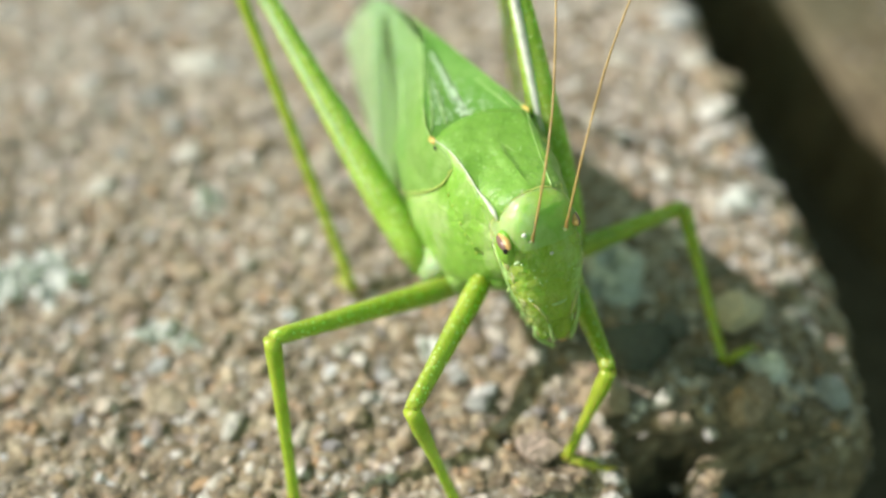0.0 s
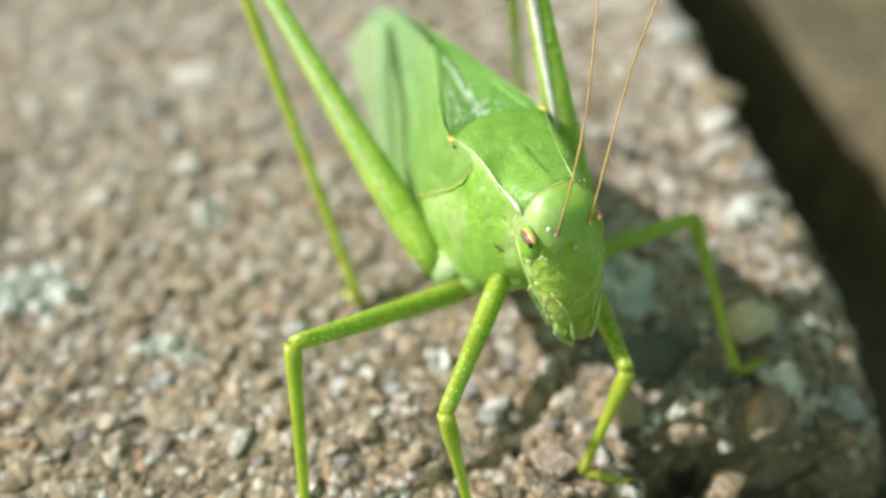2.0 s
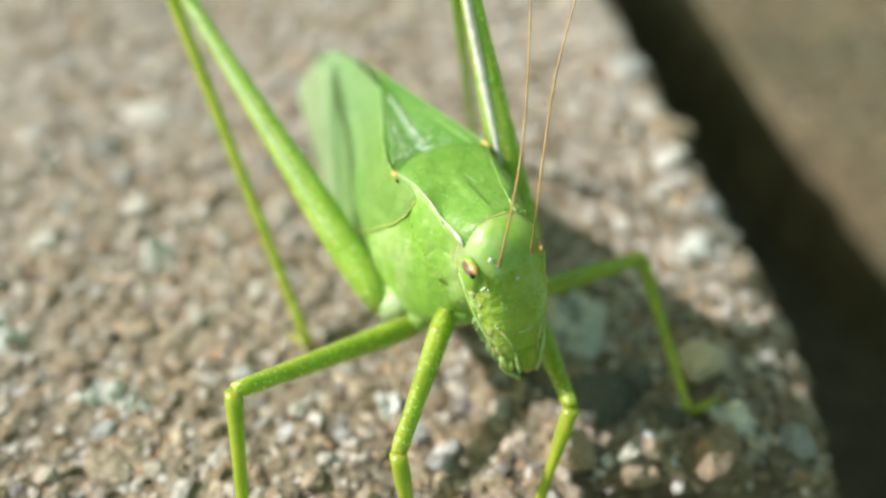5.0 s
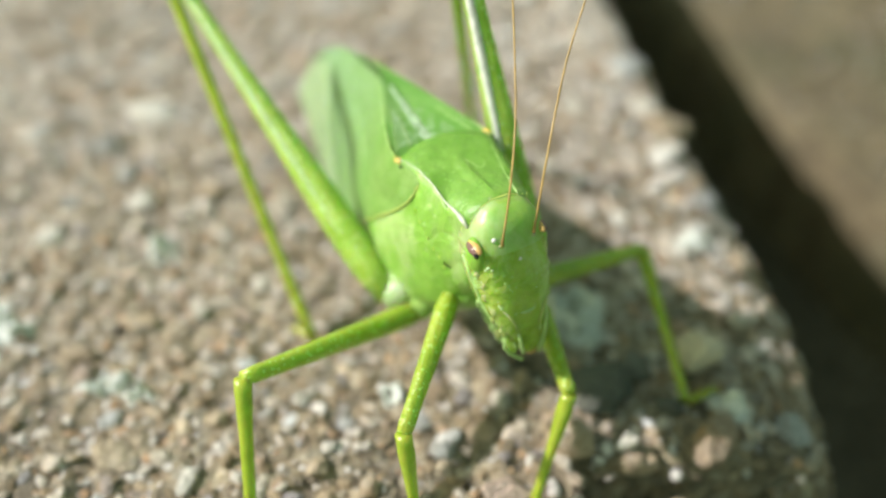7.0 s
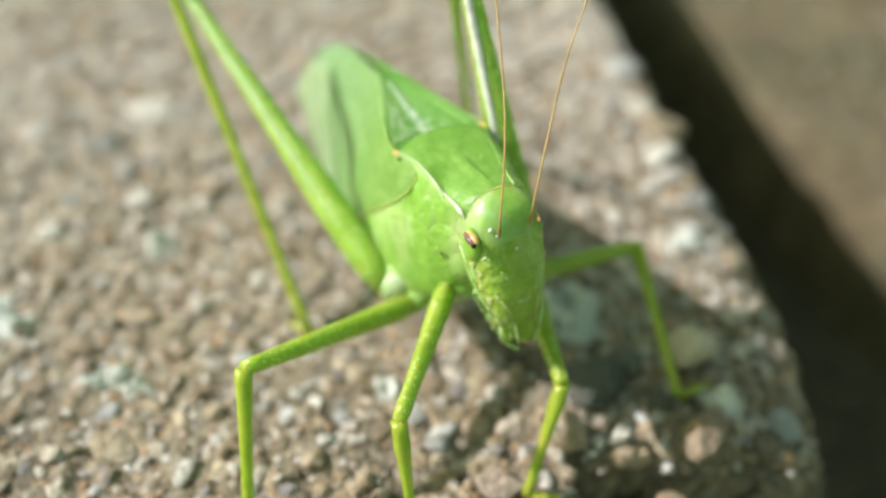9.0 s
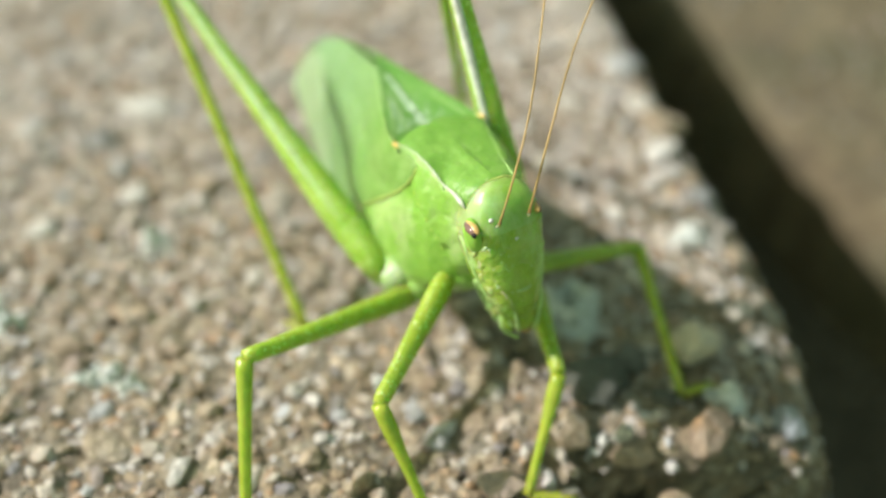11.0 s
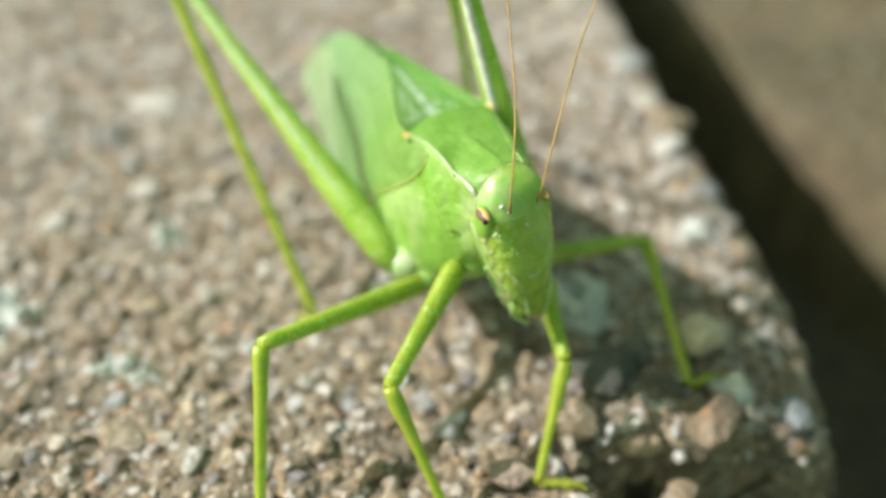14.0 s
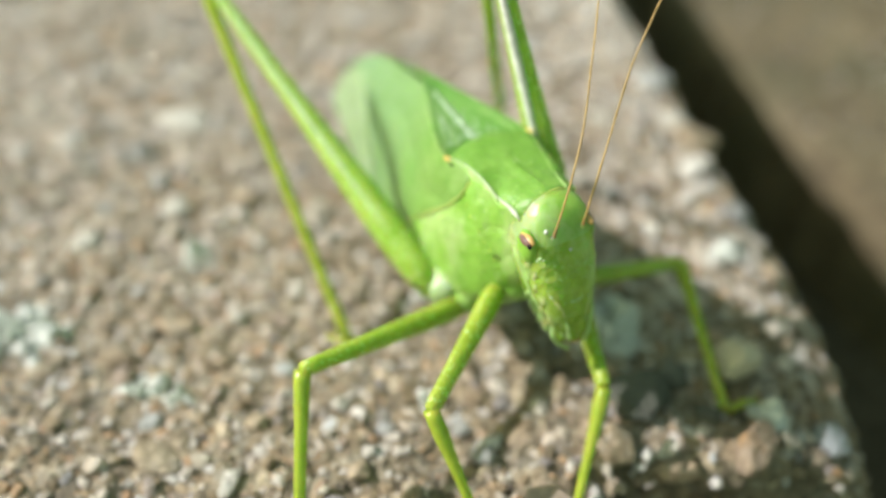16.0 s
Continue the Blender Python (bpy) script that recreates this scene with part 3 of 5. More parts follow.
def lay_grit():
    """All the smaller and farther stones of the slab and the ground, as one skin of grit."""
    rng = random.Random(15)
    base = [rock_mesh("grit_shape", 40 + k, 1, GRIT, 0.5) for k in range(5)]
    kinds = []
    for me in base:
        co = np.array([v.co[:] for v in me.vertices])
        kinds.append((co, np.array([q.vertices[:] for q in me.polygons])))
        bpy.data.meshes.remove(me)
    verts, faces, count = [], [], 0

    def add(q, out, r, sx, sy, sz):
        nonlocal count
        co, fa = kinds[rng.randrange(5)]
        turn = Euler((rng.uniform(-0.3, 0.3), rng.uniform(-0.3, 0.3), rng.uniform(0, 6.28))).to_matrix()
        m = np.array(out.to_track_quat("Z", "Y").to_matrix() @ turn)
        verts.append((co * (r * sx, r * sy, r * sz)) @ m.T + np.array(q))
        faces.append(fa + count)
        count += len(co)

    near = 0
    while near < 24000:
        y = 2.0 + 9.8 * rng.random() ** 1.15
        x = rng.uniform(-7.0, 3.9)
        r = 0.016 + 0.055 * rng.random() ** 2.6
        if x > edge_at(y) + 0.6:
            continue
        if y > 7.6 or x < -4.2:
            r *= 1.35
        elif y > 5.2:
            r *= 1.15
        near += 1
        if free_spot(x, y, r * 0.6) and (relief(x, y) > -0.4 or rng.random() < 0.2):
            q, out = slab_point(x, y)
            add(q + out * r * rng.uniform(-0.3, 0.1), out, r, rng.uniform(0.9, 1.8), rng.uniform(0.6, 1.1), rng.uniform(0.35, 0.65))
    for k in range(900):
        y = rng.uniform(5, 26)
        x = lerp_table(NEXT_EDGE, y) + rng.uniform(0.5, 11)
        r = 0.04 + 0.06 * rng.random() ** 2
        add(Vector((x, y, NEXT_TOP + r * 0.1)), Vector((0, 0, 1)), r, rng.uniform(0.9, 1.4), 1.0, 0.6)
    co, fa = np.concatenate(verts) * CM, np.concatenate(faces)
    me = bpy.data.meshes.new("grit")
    me.from_pydata(co.tolist(), [], fa.tolist())
    me.materials.append(GRIT)
    me.update()
    ob = new("grit", me)
    ob.parent = slab
    tagged(ob, "small mixed grit set in the concrete", kind="stuff")


def lay_chips():
    """Paler chips of quartz that stand out all over the slab, densest along its far edge."""
    rng = random.Random(23)
    shapes = []
    for k in range(5):
        me = rock_mesh("chip_shape", 70 + k, 2, PALE_CHIP, 0.55)
        shapes.append((np.array([v.co[:] for v in me.vertices]), np.array([q.vertices[:] for q in me.polygons])))
        bpy.data.meshes.remove(me)
    verts, faces, count = [], [], 0
    for k in range(2900):
        y = 2.0 + 10.5 * rng.random() ** 1.1
        x = rng.uniform(-7.5, edge_at(y) + 0.1) if rng.random() < 0.72 else edge_at(y) - abs(rng.gauss(0, 1.0))
        r = 0.028 + 0.055 * rng.random() ** 2.2 + 0.016 * max(0.0, y - 4.5) * rng.random() ** 1.5
        if not free_spot(x, y, r * 0.8) or relief(x, y) < -0.4:
            continue
        q, out = slab_point(x, y)
        co, fa = shapes[rng.randrange(5)]
        turn = Euler((rng.uniform(-0.4, 0.4), rng.uniform(-0.4, 0.4), rng.uniform(0, 6.28))).to_matrix()
        m = np.array(out.to_track_quat("Z", "Y").to_matrix() @ turn)
        size = (r * rng.uniform(1.0, 1.7), r * rng.uniform(0.7, 1.1), r * rng.uniform(0.35, 0.65))
        verts.append((co * size) @ m.T + np.array(q + out * r * rng.uniform(-0.25, 0.15)))
        faces.append(fa + count)
        count += len(co)
    me = bpy.data.meshes.new("quartz_chips")
    me.from_pydata((np.concatenate(verts) * CM).tolist(), [], np.concatenate(faces).tolist())
    me.materials.append(PALE_CHIP)
    me.polygons.foreach_set("use_smooth", [True] * len(me.polygons))
    me.update()
    ob = new("quartz_chips", me)
    ob.parent = slab
    tagged(ob, "pale whitish quartz chips in the concrete", kind="stuff")


def lichen_patch(x, y, rx, ry, seed):
    """One crust with a lobed rim and a lumpy face."""
    rings, sides = 26, 84
    verts, faces = [], []
    for i in range(rings + 1):
        d = i / rings
        for j in range(sides):
            a = 2 * math.pi * j / sides
            rim = 0.85 + 0.45 * noise.noise(Vector((math.cos(a) * 1.4, math.sin(a) * 1.4, seed))) + 0.42 * noise.noise(Vector((math.cos(a) * 5, math.sin(a) * 5, seed)))
            px, py = x + rx * rim * d * math.cos(a), y + ry * rim * d * math.sin(a)
            q, out = slab_point(px, py)
            spot = Vector((px, py, seed))
            lump = 0.05 + 0.10 * noise.noise(spot * 8) + 0.08 * noise.noise(spot * 19)
            verts.append(q + out * (-0.02 if i == rings else max(-0.03, lump) * min(1.0, 3.0 * (1 - d) + 0.35)))
    for i in range(rings):
        faces += [(i * sides + j, i * sides + (j + 1) % sides, (i + 1) * sides + (j + 1) % sides, (i + 1) * sides + j) for j in range(sides)]
    ob = new("lichen_patch", mesh_of("lichen_patch", verts, [tuple(reversed(q)) for q in faces], LICHEN))
    return tagged(ob, "pale grey-green crusty lichen on the concrete slab", "lichen", "lichen on the slab")


for n, spot in enumerate([(1.34, 4.62, 0.33, 0.37), (-3.72, 4.42, 0.48, 0.42), (-2.44, 3.88, 0.25, 0.13), (-2.12, 3.76, 0.14, 0.08), (2.40, 3.65, 0.2, 0.19), (-2.35, 5.46, 0.19, 0.16), (2.5, 5.45, 0.2, 0.12), (-0.19, 3.78, 0.12, 0.12)]):
    lichen_patch(*spot, seed=n + 3)

# ---- the katydid ----
BASE = Vector((0.206, 4.225, 0.0))
# The body's own axes (across, back, up) in the space of the thing, and their origin at the pronotum's hind edge.
AXES = Matrix(((0.9142, 0.3975, 0.0788), (-0.3884, 0.915, -0.1093), (-0.1156, 0.0694, 0.9909))).transposed()
ORIGIN = Vector((0, 0, 1.95))


def at_body(across, behind, up):
    return AXES @ Vector((across, behind, up)) + ORIGIN


katydid = tagged(new("katydid"), "bright green leaf-winged katydid standing on the concrete slab", "insect")
katydid.empty_display_size = 0.005


TRUNK = [(-0.80, 0.08, -0.42, 0.14), (-0.72, 0.235, -0.44, 0.25), (-0.60, 0.295, -0.50, 0.33), (-0.42, 0.39, -0.60, 0.47), (-0.15, 0.475, -0.68, 0.55), (0.2, 0.53, -0.83, 0.65), (0.7, 0.49, -0.84, 0.65), (1.0, 0.36, -0.75, 0.54), (1.3, 0.26, -0.64, 0.42), (1.9, 0.17, -0.58, 0.28), (2.3, 0.06, -0.55, 0.1)]


def trunk_half(behind, up):
    """Half the trunk's width at a height."""
    a, c, b = (lerp_table([(row[0], row[k]) for row in TRUNK], behind) for k in (1, 2, 3))
    return a * (1 - min(0.985, abs((up - c) / b)) ** 2.857) ** 0.31


def build_trunk():
    rings = []
    for i in range(61):
        s = -0.80 + 3.10 * (i / 60) ** 1.3
        a, c, b = (lerp_table([(row[0], row[k]) for row in TRUNK], s) for k in (1, 2, 3))
        ring = []
        for k in range(48):
            x, z = math.cos(k * math.pi / 24), math.sin(k * math.pi / 24)
            x, z = math.copysign(abs(x) ** 0.62, x), math.copysign(abs(z) ** 0.7, z)
            dent = 0.008 * noise.noise(Vector((x * 2, s * 4, z * 3)))
            up = c + b * z
            out = a * abs(x)
            if -0.36 < up < -0.03 and -0.65 < s < 0.3 and abs(x) > 0.3:
                out = max(out, flank(s, up) - (0.035 if s < -0.33 else 0.006))
            ring.append(at_body(math.copysign(out, x) + dent, s, up + dent))
        rings.append(ring)
    part("thorax_and_abdomen", loft("trunk", rings, FLANK_GREEN), katydid, "pale yellow-green flank")


HEAD = [(0.012, 0.06, -0.81, -0.73), (-0.016, 0.13, -0.86, -0.67), (-0.07, 0.19, -0.91, -0.55), (-0.13, 0.225, -0.945, -0.42), (-0.24, 0.248, -0.985, -0.37), (-0.36, 0.252, -1.01, -0.38), (-0.5, 0.243, -1.035, -0.42), (-0.65, 0.218, -1.05, -0.48), (-0.8, 0.18, -1.05, -0.56), (-0.94, 0.118, -1.01, -0.68), (-1.03, 0.07, -0.98, -0.76), (-1.08, 0.035, -0.95, -0.82)]


def head_side(behind, up):
    """Half the head's width at a place behind its face."""
    a, front, rear = (lerp_table([(row[0], row[k]) for row in HEAD[::-1]], up) for k in (1, 2, 3))
    q = (behind - (front + rear) / 2) / ((front - rear) / 2)
    p = 0.6 if q > 0 else 0.85
    return a * max(0.0, 1 - min(1.0, abs(q)) ** (2 / p)) ** (p / 2)


def head_top(across, behind):
    """The height of the crown over a place of the plan."""
    z = 0.012
    while z > -0.3 and head_side(behind, z) < abs(across):
        z -= 0.004
    return z


KEEL_LEFT = [(0.0, 0.22), (0.35, 0.236), (0.72, 0.262), (0.9, 0.293), (1.0, 0.32)]
KEEL_RIGHT = [(0.0, 0.12), (0.35, 0.19), (0.72, 0.25), (1.0, 0.315)]


def flank(behind, up):
    """How far out the side of shield and wing root lies: from the keel down to the trunk."""
    keel = lerp_table(KEEL_LEFT, min(1.0, max(0.0, (behind + 0.775) / 0.785)))
    base = max(0.16, trunk_half(behind, min(up, -0.3)))
    if up < -0.3:
        return base
    return keel + (base - keel) * math.sin(math.pi / 2 * min(1.0, max(0.0, -up / 0.3)))


LOBE_REAR = [(-0.64, -0.62), (-0.46, -0.54), (-0.33, -0.42), (-0.2, -0.29), (-0.08, -0.24), (-0.04, -0.16), (0.0, 0.01)]
LOBE_FRONT = [(-0.64, -0.68), (-0.45, -0.65), (-0.17, -0.70), (0.0, -0.775)]


def disc(u, w):
    """A point of the back shield: u from front to rear, w from keel to keel."""
    x = w * lerp_table(KEEL_LEFT if w < 0 else KEEL_RIGHT, u)
    y = -0.775 + 0.785 * u + 0.075 * (1 - w * w) * u
    z = (0.045 - 0.03 * math.sin(math.pi * u)) * (1 - w * w) + 0.006 * noise.noise(Vector((x * 9, y * 7, 0)))
    return x, y, z + (head_top(x, y) + 0.004 - z) * (1 - u) ** 3


def build_pronotum():
    """A saddle: flat back between two keels, a rounded lobe down each side, its margins close on head and flank."""
    n, cols = 14, 12
    rows = []
    for i in range(-1, n + 2):
        u = min(1.0, max(0.0, i / n))
        ring = []
        for side in (-1, 1):
            kx, ky, kz = disc(u, side)
            over = []
            for k in range(-1, cols):
                v = max(0, k) / cols
                z = kz - 0.5 * (1 - v) ** 1.2
                front, rear = lerp_table(LOBE_FRONT, z), lerp_table(LOBE_REAR, z)
                y = front + (rear - front) * u
                x = flank(y, z) + 0.005
                near = (1 - u) ** 2.5 * min(1.0, 4 * (1 - v))
                x += (head_side(y, z) - 0.002 - x) * near
                if k < 0:
                    x, z = x - 0.05, z + 0.03
                over.append((side * x, y, z))
            ring = ring + over if side < 0 else ring + [disc(u, -1 + 2 * k / 14) for k in range(15)] + over[::-1]
        if i < 0:
            ring = [(x * 0.8, y - 0.02, -0.3 + (z + 0.3) * 0.82) for x, y, z in ring]
        if i > n:
            ring = [(x * 0.965, y + 0.004, z - 0.015) for x, y, z in ring]
        rows.append([at_body(*q) for q in ring])
    m = len(rows[0])
    verts = [v for r in rows for v in r]
    faces = [(i * m + j, (i + 1) * m + j, (i + 1) * m + j + 1, i * m + j + 1) for i in range(n + 2) for j in range(m - 1)]
    me = mesh_of("pronotum", verts, faces, FLANK_GREEN)
    me.materials.append(BACK_GREEN)
    for f in me.polygons:
        f.material_index = 1 if cols < f.index % (m - 1) < m - 2 - cols else 0
    ob = part("pronotum", me, katydid, "smooth green back shield with pale side keels")
    for side in (-1, 1):
        line = [at_body(*disc(u, side)) + AXES @ Vector((side * 0.004, 0, 0.006)) for u in [k / 14 for k in range(15)]]
        fat = [0.008, 0.018, 0.014, 0.010, 0.007, 0.005, 0.005, 0.005, 0.005, 0.005, 0.004, 0.004, 0.003, 0.003, 0.002]
        part("keel", tube("keel", line, [k * (1.0 if side < 0 else 0.4) for k in fat], CARINA_WHITE if side < 0 else PALE_GREEN), ob, "pinkish-white keel line")
        part("spot", egg("spot", at_body(side * 0.325, 0.03, -0.012), [AXES @ Vector((0.022, 0, 0)), AXES @ Vector((0, 0.05, 0)), AXES @ Vector((0, 0, 0.015))], YELLOW, 0.4, 2), ob, "yellow corner spot")
        part("spot", egg("dark_spot", at_body(side * 0.335, -0.035, -0.03), [AXES @ Vector((0.010, 0, 0)), AXES @ Vector((0, 0.02, 0)), AXES @ Vector((0, 0, 0.010))], BLACK, 0.2, 2), ob, "tiny black corner dot")
        edge = n + 1
        margin = [Vector(verts[edge * m + (cols - k if side < 0 else m - 1 - cols + k)]) for k in range(2, cols)]
        rng = random.Random(5)
        for q in margin:
            if rng.random() < 0.75:
                part("margin_dot", egg("margin_dot", q + Vector((0, 0, rng.uniform(-0.02, 0.02))), [AXES @ Vector((0.006, 0, 0)), AXES @ Vector((0, 0.007, 0)), AXES @ Vector((0, 0, 0.012))], YELLOW_GREEN, 0.3, 1), ob)
    # faint pale folds in the middle of the shield
    for fold in (((0.45, 0.05), (0.55, 0.14), (0.64, 0.18)), ((0.62, 0.2), (0.52, 0.35), (0.5, 0.5), (0.56, 0.62)), ((0.3, -0.1), (0.36, 0.1), (0.34, 0.3))):
        part("fold", tube("fold", [at_body(*disc(u, w)) for u, w in fold], [0.001] + [0.0022] * (len(fold) - 2) + [0.001], PALE_GREEN, 6), ob)
    # the thin dotted collar where head and shield meet
    front = rows[1]
    for k in range(3, m - 3):
        a, b = Vector(front[k]), Vector(front[k + 1])
        for h in (0.0, 0.5):
            part("collar_dot", egg("collar_dot", a.lerp(b, h), [AXES @ Vector((0.006, 0, 0)), AXES @ Vector((0, 0.005, 0)), AXES @ Vector((0, 0, 0.006))], COLLAR, 0.2, 1), ob)


WING_RIDGE_LEFT = [(-0.26, 0.29), (0.0, 0.325), (0.2, 0.295), (0.44, 0.235), (0.72, 0.134), (1.03, 0.022), (1.2, -0.025), (1.45, -0.055), (1.75, -0.02), (2.1, 0.0), (3.1, 0.0)]
WING_RIDGE = [(-0.26, 0.29), (0.0, 0.31), (0.4, 0.25), (0.9, 0.165), (1.4, 0.085), (1.75, 0.03), (2.1, 0.012), (3.1, 0.0)]
WING_TOP_Z = [(-0.26, -0.06), (-0.18, -0.02), (0.0, -0.005), (0.4, 0.03), (0.9, 0.05), (1.4, 0.06), (1.75, 0.04), (2.1, -0.02), (2.4, -0.11), (2.7, -0.24), (2.95, -0.37), (3.1, -0.47)]
WING_LOW_Z = [(-0.26, -0.10), (-0.22, -0.18), (-0.15, -0.25), (0.0, -0.36), (0.3, -0.56), (0.6, -0.76), (0.9, -0.95), (1.2, -1.12), (1.5, -1.22), (1.8, -1.2), (2.1, -1.09), (2.4, -0.96), (2.7, -0.86), (2.95, -0.80), (3.1, -0.75)]
WING_LOW_X = [(-0.26, 0.385), (0.0, 0.44), (0.5, 0.485), (1.0, 0.495), (1.5, 0.47), (2.0, 0.40), (2.4, 0.34), (2.8, 0.28), (3.1, 0.24)]


def wing_x(r, b, v, s, z):
    """How far out the folded wing lies: snug on the flank at its front edge."""
    free = r + (b - r) * v ** 0.8 + 0.055 * math.sin(math.pi * v) * (1 - s / 4)
    tail = max(0.0, min(1.0, (1.1 - s) / 0.4)) * v ** 4
    free += (trunk_half(s, z) + 0.012 - free) * tail
    root = max(0.0, min(1.0, (0.4 - s) / 0.45))
    root = root * root * (3 - 2 * root)
    return max(free + (flank(s, z) + 0.002 - free) * root, trunk_half(s, z) + 0.011 * min(1.0, max(0.8, 2.5 * s)) if z < -0.2 else 0.0)


FOLD = [(1.0, 1.03), (1.2, 1.0), (1.4, 0.96), (1.6, 0.87), (1.8, 0.68), (2.0, 0.47), (2.2, 0.29), (2.4, 0.19), (2.6, 0.12), (2.8, 0.07), (3.1, 0.03)]


def build_wings():
    steps, down = 60, 44
    for side, RIDGE in ((-1, WING_RIDGE_LEFT), (1, WING_RIDGE)):
        rows = []
        for i in range(steps + 1):
            s = -0.26 + 3.36 * i / steps
            r, zt, zl, b = (lerp_table(q, s) for q in (RIDGE, WING_TOP_Z, WING_LOW_Z, WING_LOW_X))
            row = []
            for k in range(down + 1):
                v = k / down
                x = wing_x(r, b, v, s, zt + (zl - zt) * v)
                if s > 1.0:
                    # the long crease, and the outer panel that flares a little beyond it
                    past = v - lerp_table(FOLD, s)
                    x -= 0.055 * math.exp(-(past / 0.022) ** 2) * min(1.0, (s - 1.0) / 0.3)
                    x += 0.02 * ease(past / 0.15)
                row.append(at_body(side * x, s, zt + (zl - zt) * v))
            rows.append(row)
        m = down + 1
        verts = [v for r in rows for v in r]
        faces = [(i * m + j, i * m + j + 1, (i + 1) * m + j + 1, (i + 1) * m + j) for i in range(steps) for j in range(down)]
        if side > 0:
            faces = [tuple(reversed(q)) for q in faces]
        me = mesh_of("wing", verts, faces, WING_GREEN)
        me.materials.append(WING_PALE_SHEEN)
        for f in me.polygons:
            i, j = divmod(f.index, down)
            f.material_index = 1 if j / down > lerp_table(FOLD, -0.26 + 3.36 * i / steps) else 0
        wing = part("wing", me, katydid, "broad leaf-like green forewing folded down the side")
        thick = wing.modifiers.new("thickness", "SOLIDIFY")
        thick.thickness, thick.offset = 0.006 * CM, -1
        # long veins and the yellow front rim
        for v, s0, s1, fat, mat in ((0.02, 0.0, 2.6, 0.007, PALE_GREEN), (0.34, 0.1, 2.8, 0.006, WING_GREEN), (0.6, 0.2, 2.5, 0.005, WING_GREEN)):
            line = []
            for k in range(22):
                s = s0 + (s1 - s0) * k / 21
                r, zt, zl, b = (lerp_table(q, s) for q in (RIDGE, WING_TOP_Z, WING_LOW_Z, WING_LOW_X))
                line.append(at_body(side * (wing_x(r, b, v, s, zt + (zl - zt) * v) + 0.002), s, zt + (zl - zt) * v))
            part("vein", tube("vein", line, [fat * (1 - 0.6 * k / 21) for k in range(22)], mat, 6), wing)
        rim = []
        for k in range(16):
            v = k / 15
            s, w = (-0.258, 2.0 * v) if v < 0.5 else (-0.25 + 3.0 * (v - 0.5) ** 1.4, 1.0)
            r, zt, zl, b = (lerp_table(q, s) for q in (RIDGE, WING_TOP_Z, WING_LOW_Z, WING_LOW_X))
            rim.append(at_body(side * (wing_x(r, b, w, s, zt + (zl - zt) * w) + 0.007), s, zt + (zl - zt) * w))
        part("vein", tube("rim", rim, [0.0048] * 16, COLLAR, 6), wing, "yellow rim at the wing's root")
        # the flat field on the back, tapering to the tail
        rows = []
        for i in range(21):
            s = -0.1 + 1.95 * i / 20
            rows.append([at_body(*field(side, s, v)) for v in [k / 6 for k in range(7)]])
        verts = [v for r in rows for v in r]
        faces = [(i * 7 + j, (i + 1) * 7 + j, (i + 1) * 7 + j + 1, i * 7 + j + 1) for i in range(20) for j in range(6)]
        if side > 0:
            faces = [tuple(reversed(q)) for q in faces]
        top = part("wing_top", mesh_of("wing_top", verts, faces, WING_TOP), wing, "dark green field on the back with fine veins")
        rng = random.Random(11)
        # white flecks: a dense streak and a loose dotted line on the left wing
        streaks = ((-0.04, 0.16, 0.01, 0.98, 150, 0.02), (-0.03, 0.2, 0.0, 0.7, 130, 0.07), (-0.21, 0.16, -0.11, 0.63, 90, 0.035)) if side < 0 else ((0.1, 0.15, 0.07, 0.6, 22, 0.05),)
        spots = []
        for x0, s0, x1, s1, count, spread in streaks:
            for k in range(count):
                u = rng.random() ** 1.3
                x, s = x0 + (x1 - x0) * u + rng.gauss(0, spread) * (1.1 - u), s0 + (s1 - s0) * u + rng.gauss(0, 0.03)
                xl, xr = -lerp_table(WING_RIDGE_LEFT, s), lerp_table(WING_RIDGE, s)
                if xl + 0.02 < x < xr - 0.02:
                    size = rng.uniform(0.003, 0.007) if spread > 0.032 else rng.uniform(0.005, 0.011)
                    spots.append(egg("fleck", at_body(*over_field(x, s)), [AXES @ Vector((size, 0, 0)), AXES @ Vector((0, size * rng.uniform(1.1, 2.2), 0)), AXES @ Vector((0, 0, size * 0.5))], FLECK, 0.3, 1))
        flecks = part("fleck_streak", joined("fleck_streak", spots, FLECK), wing, "fine whitish flecks in a streak")
        tagged(flecks, kind="stuff")
        veins = (((-0.30, 0.1), (-0.23, 0.3), (-0.15, 0.6), (-0.03, 0.95)), ((-0.19, 0.14), (-0.14, 0.4), (-0.09, 0.62))) if side < 0 else (((0.25, 0.07), (0.21, 0.27), (0.165, 0.5)), ((0.10, 1.3), (0.06, 1.45), (0.06, 1.6)))
        for q in veins:
            part("vein", tube("vein", [at_body(*over_field(x, s)) for x, s in q], [0.004] * (len(q) - 1) + [0.002], PALE_GREEN, 6), wing)


def over_field(x, s):
    """A point just above the flat field, x across and s behind."""
    xl, xr = -lerp_table(WING_RIDGE_LEFT, s), lerp_table(WING_RIDGE, s)
    w = abs(x - (xl + xr) / 2) / max(0.01, (xr - xl) / 2)
    return x, s, lerp_table(WING_TOP_Z, s) - 0.002 - 0.045 * (1 - w) * (xr - xl) / 0.62 + 0.006


def field(side, s, v):
    xl, xr = -lerp_table(WING_RIDGE_LEFT, s), max(lerp_table(WING_RIDGE, s), 0.002 - lerp_table(WING_RIDGE_LEFT, s))
    mid, edge = (xl + xr) / 2, (xr if side > 0 else xl)
    return mid + (edge - mid) * v, s, lerp_table(WING_TOP_Z, s) - 0.002 - 0.045 * (1 - v) * (xr - xl) / 0.62 + (0.004 if side > 0 else 0.0)


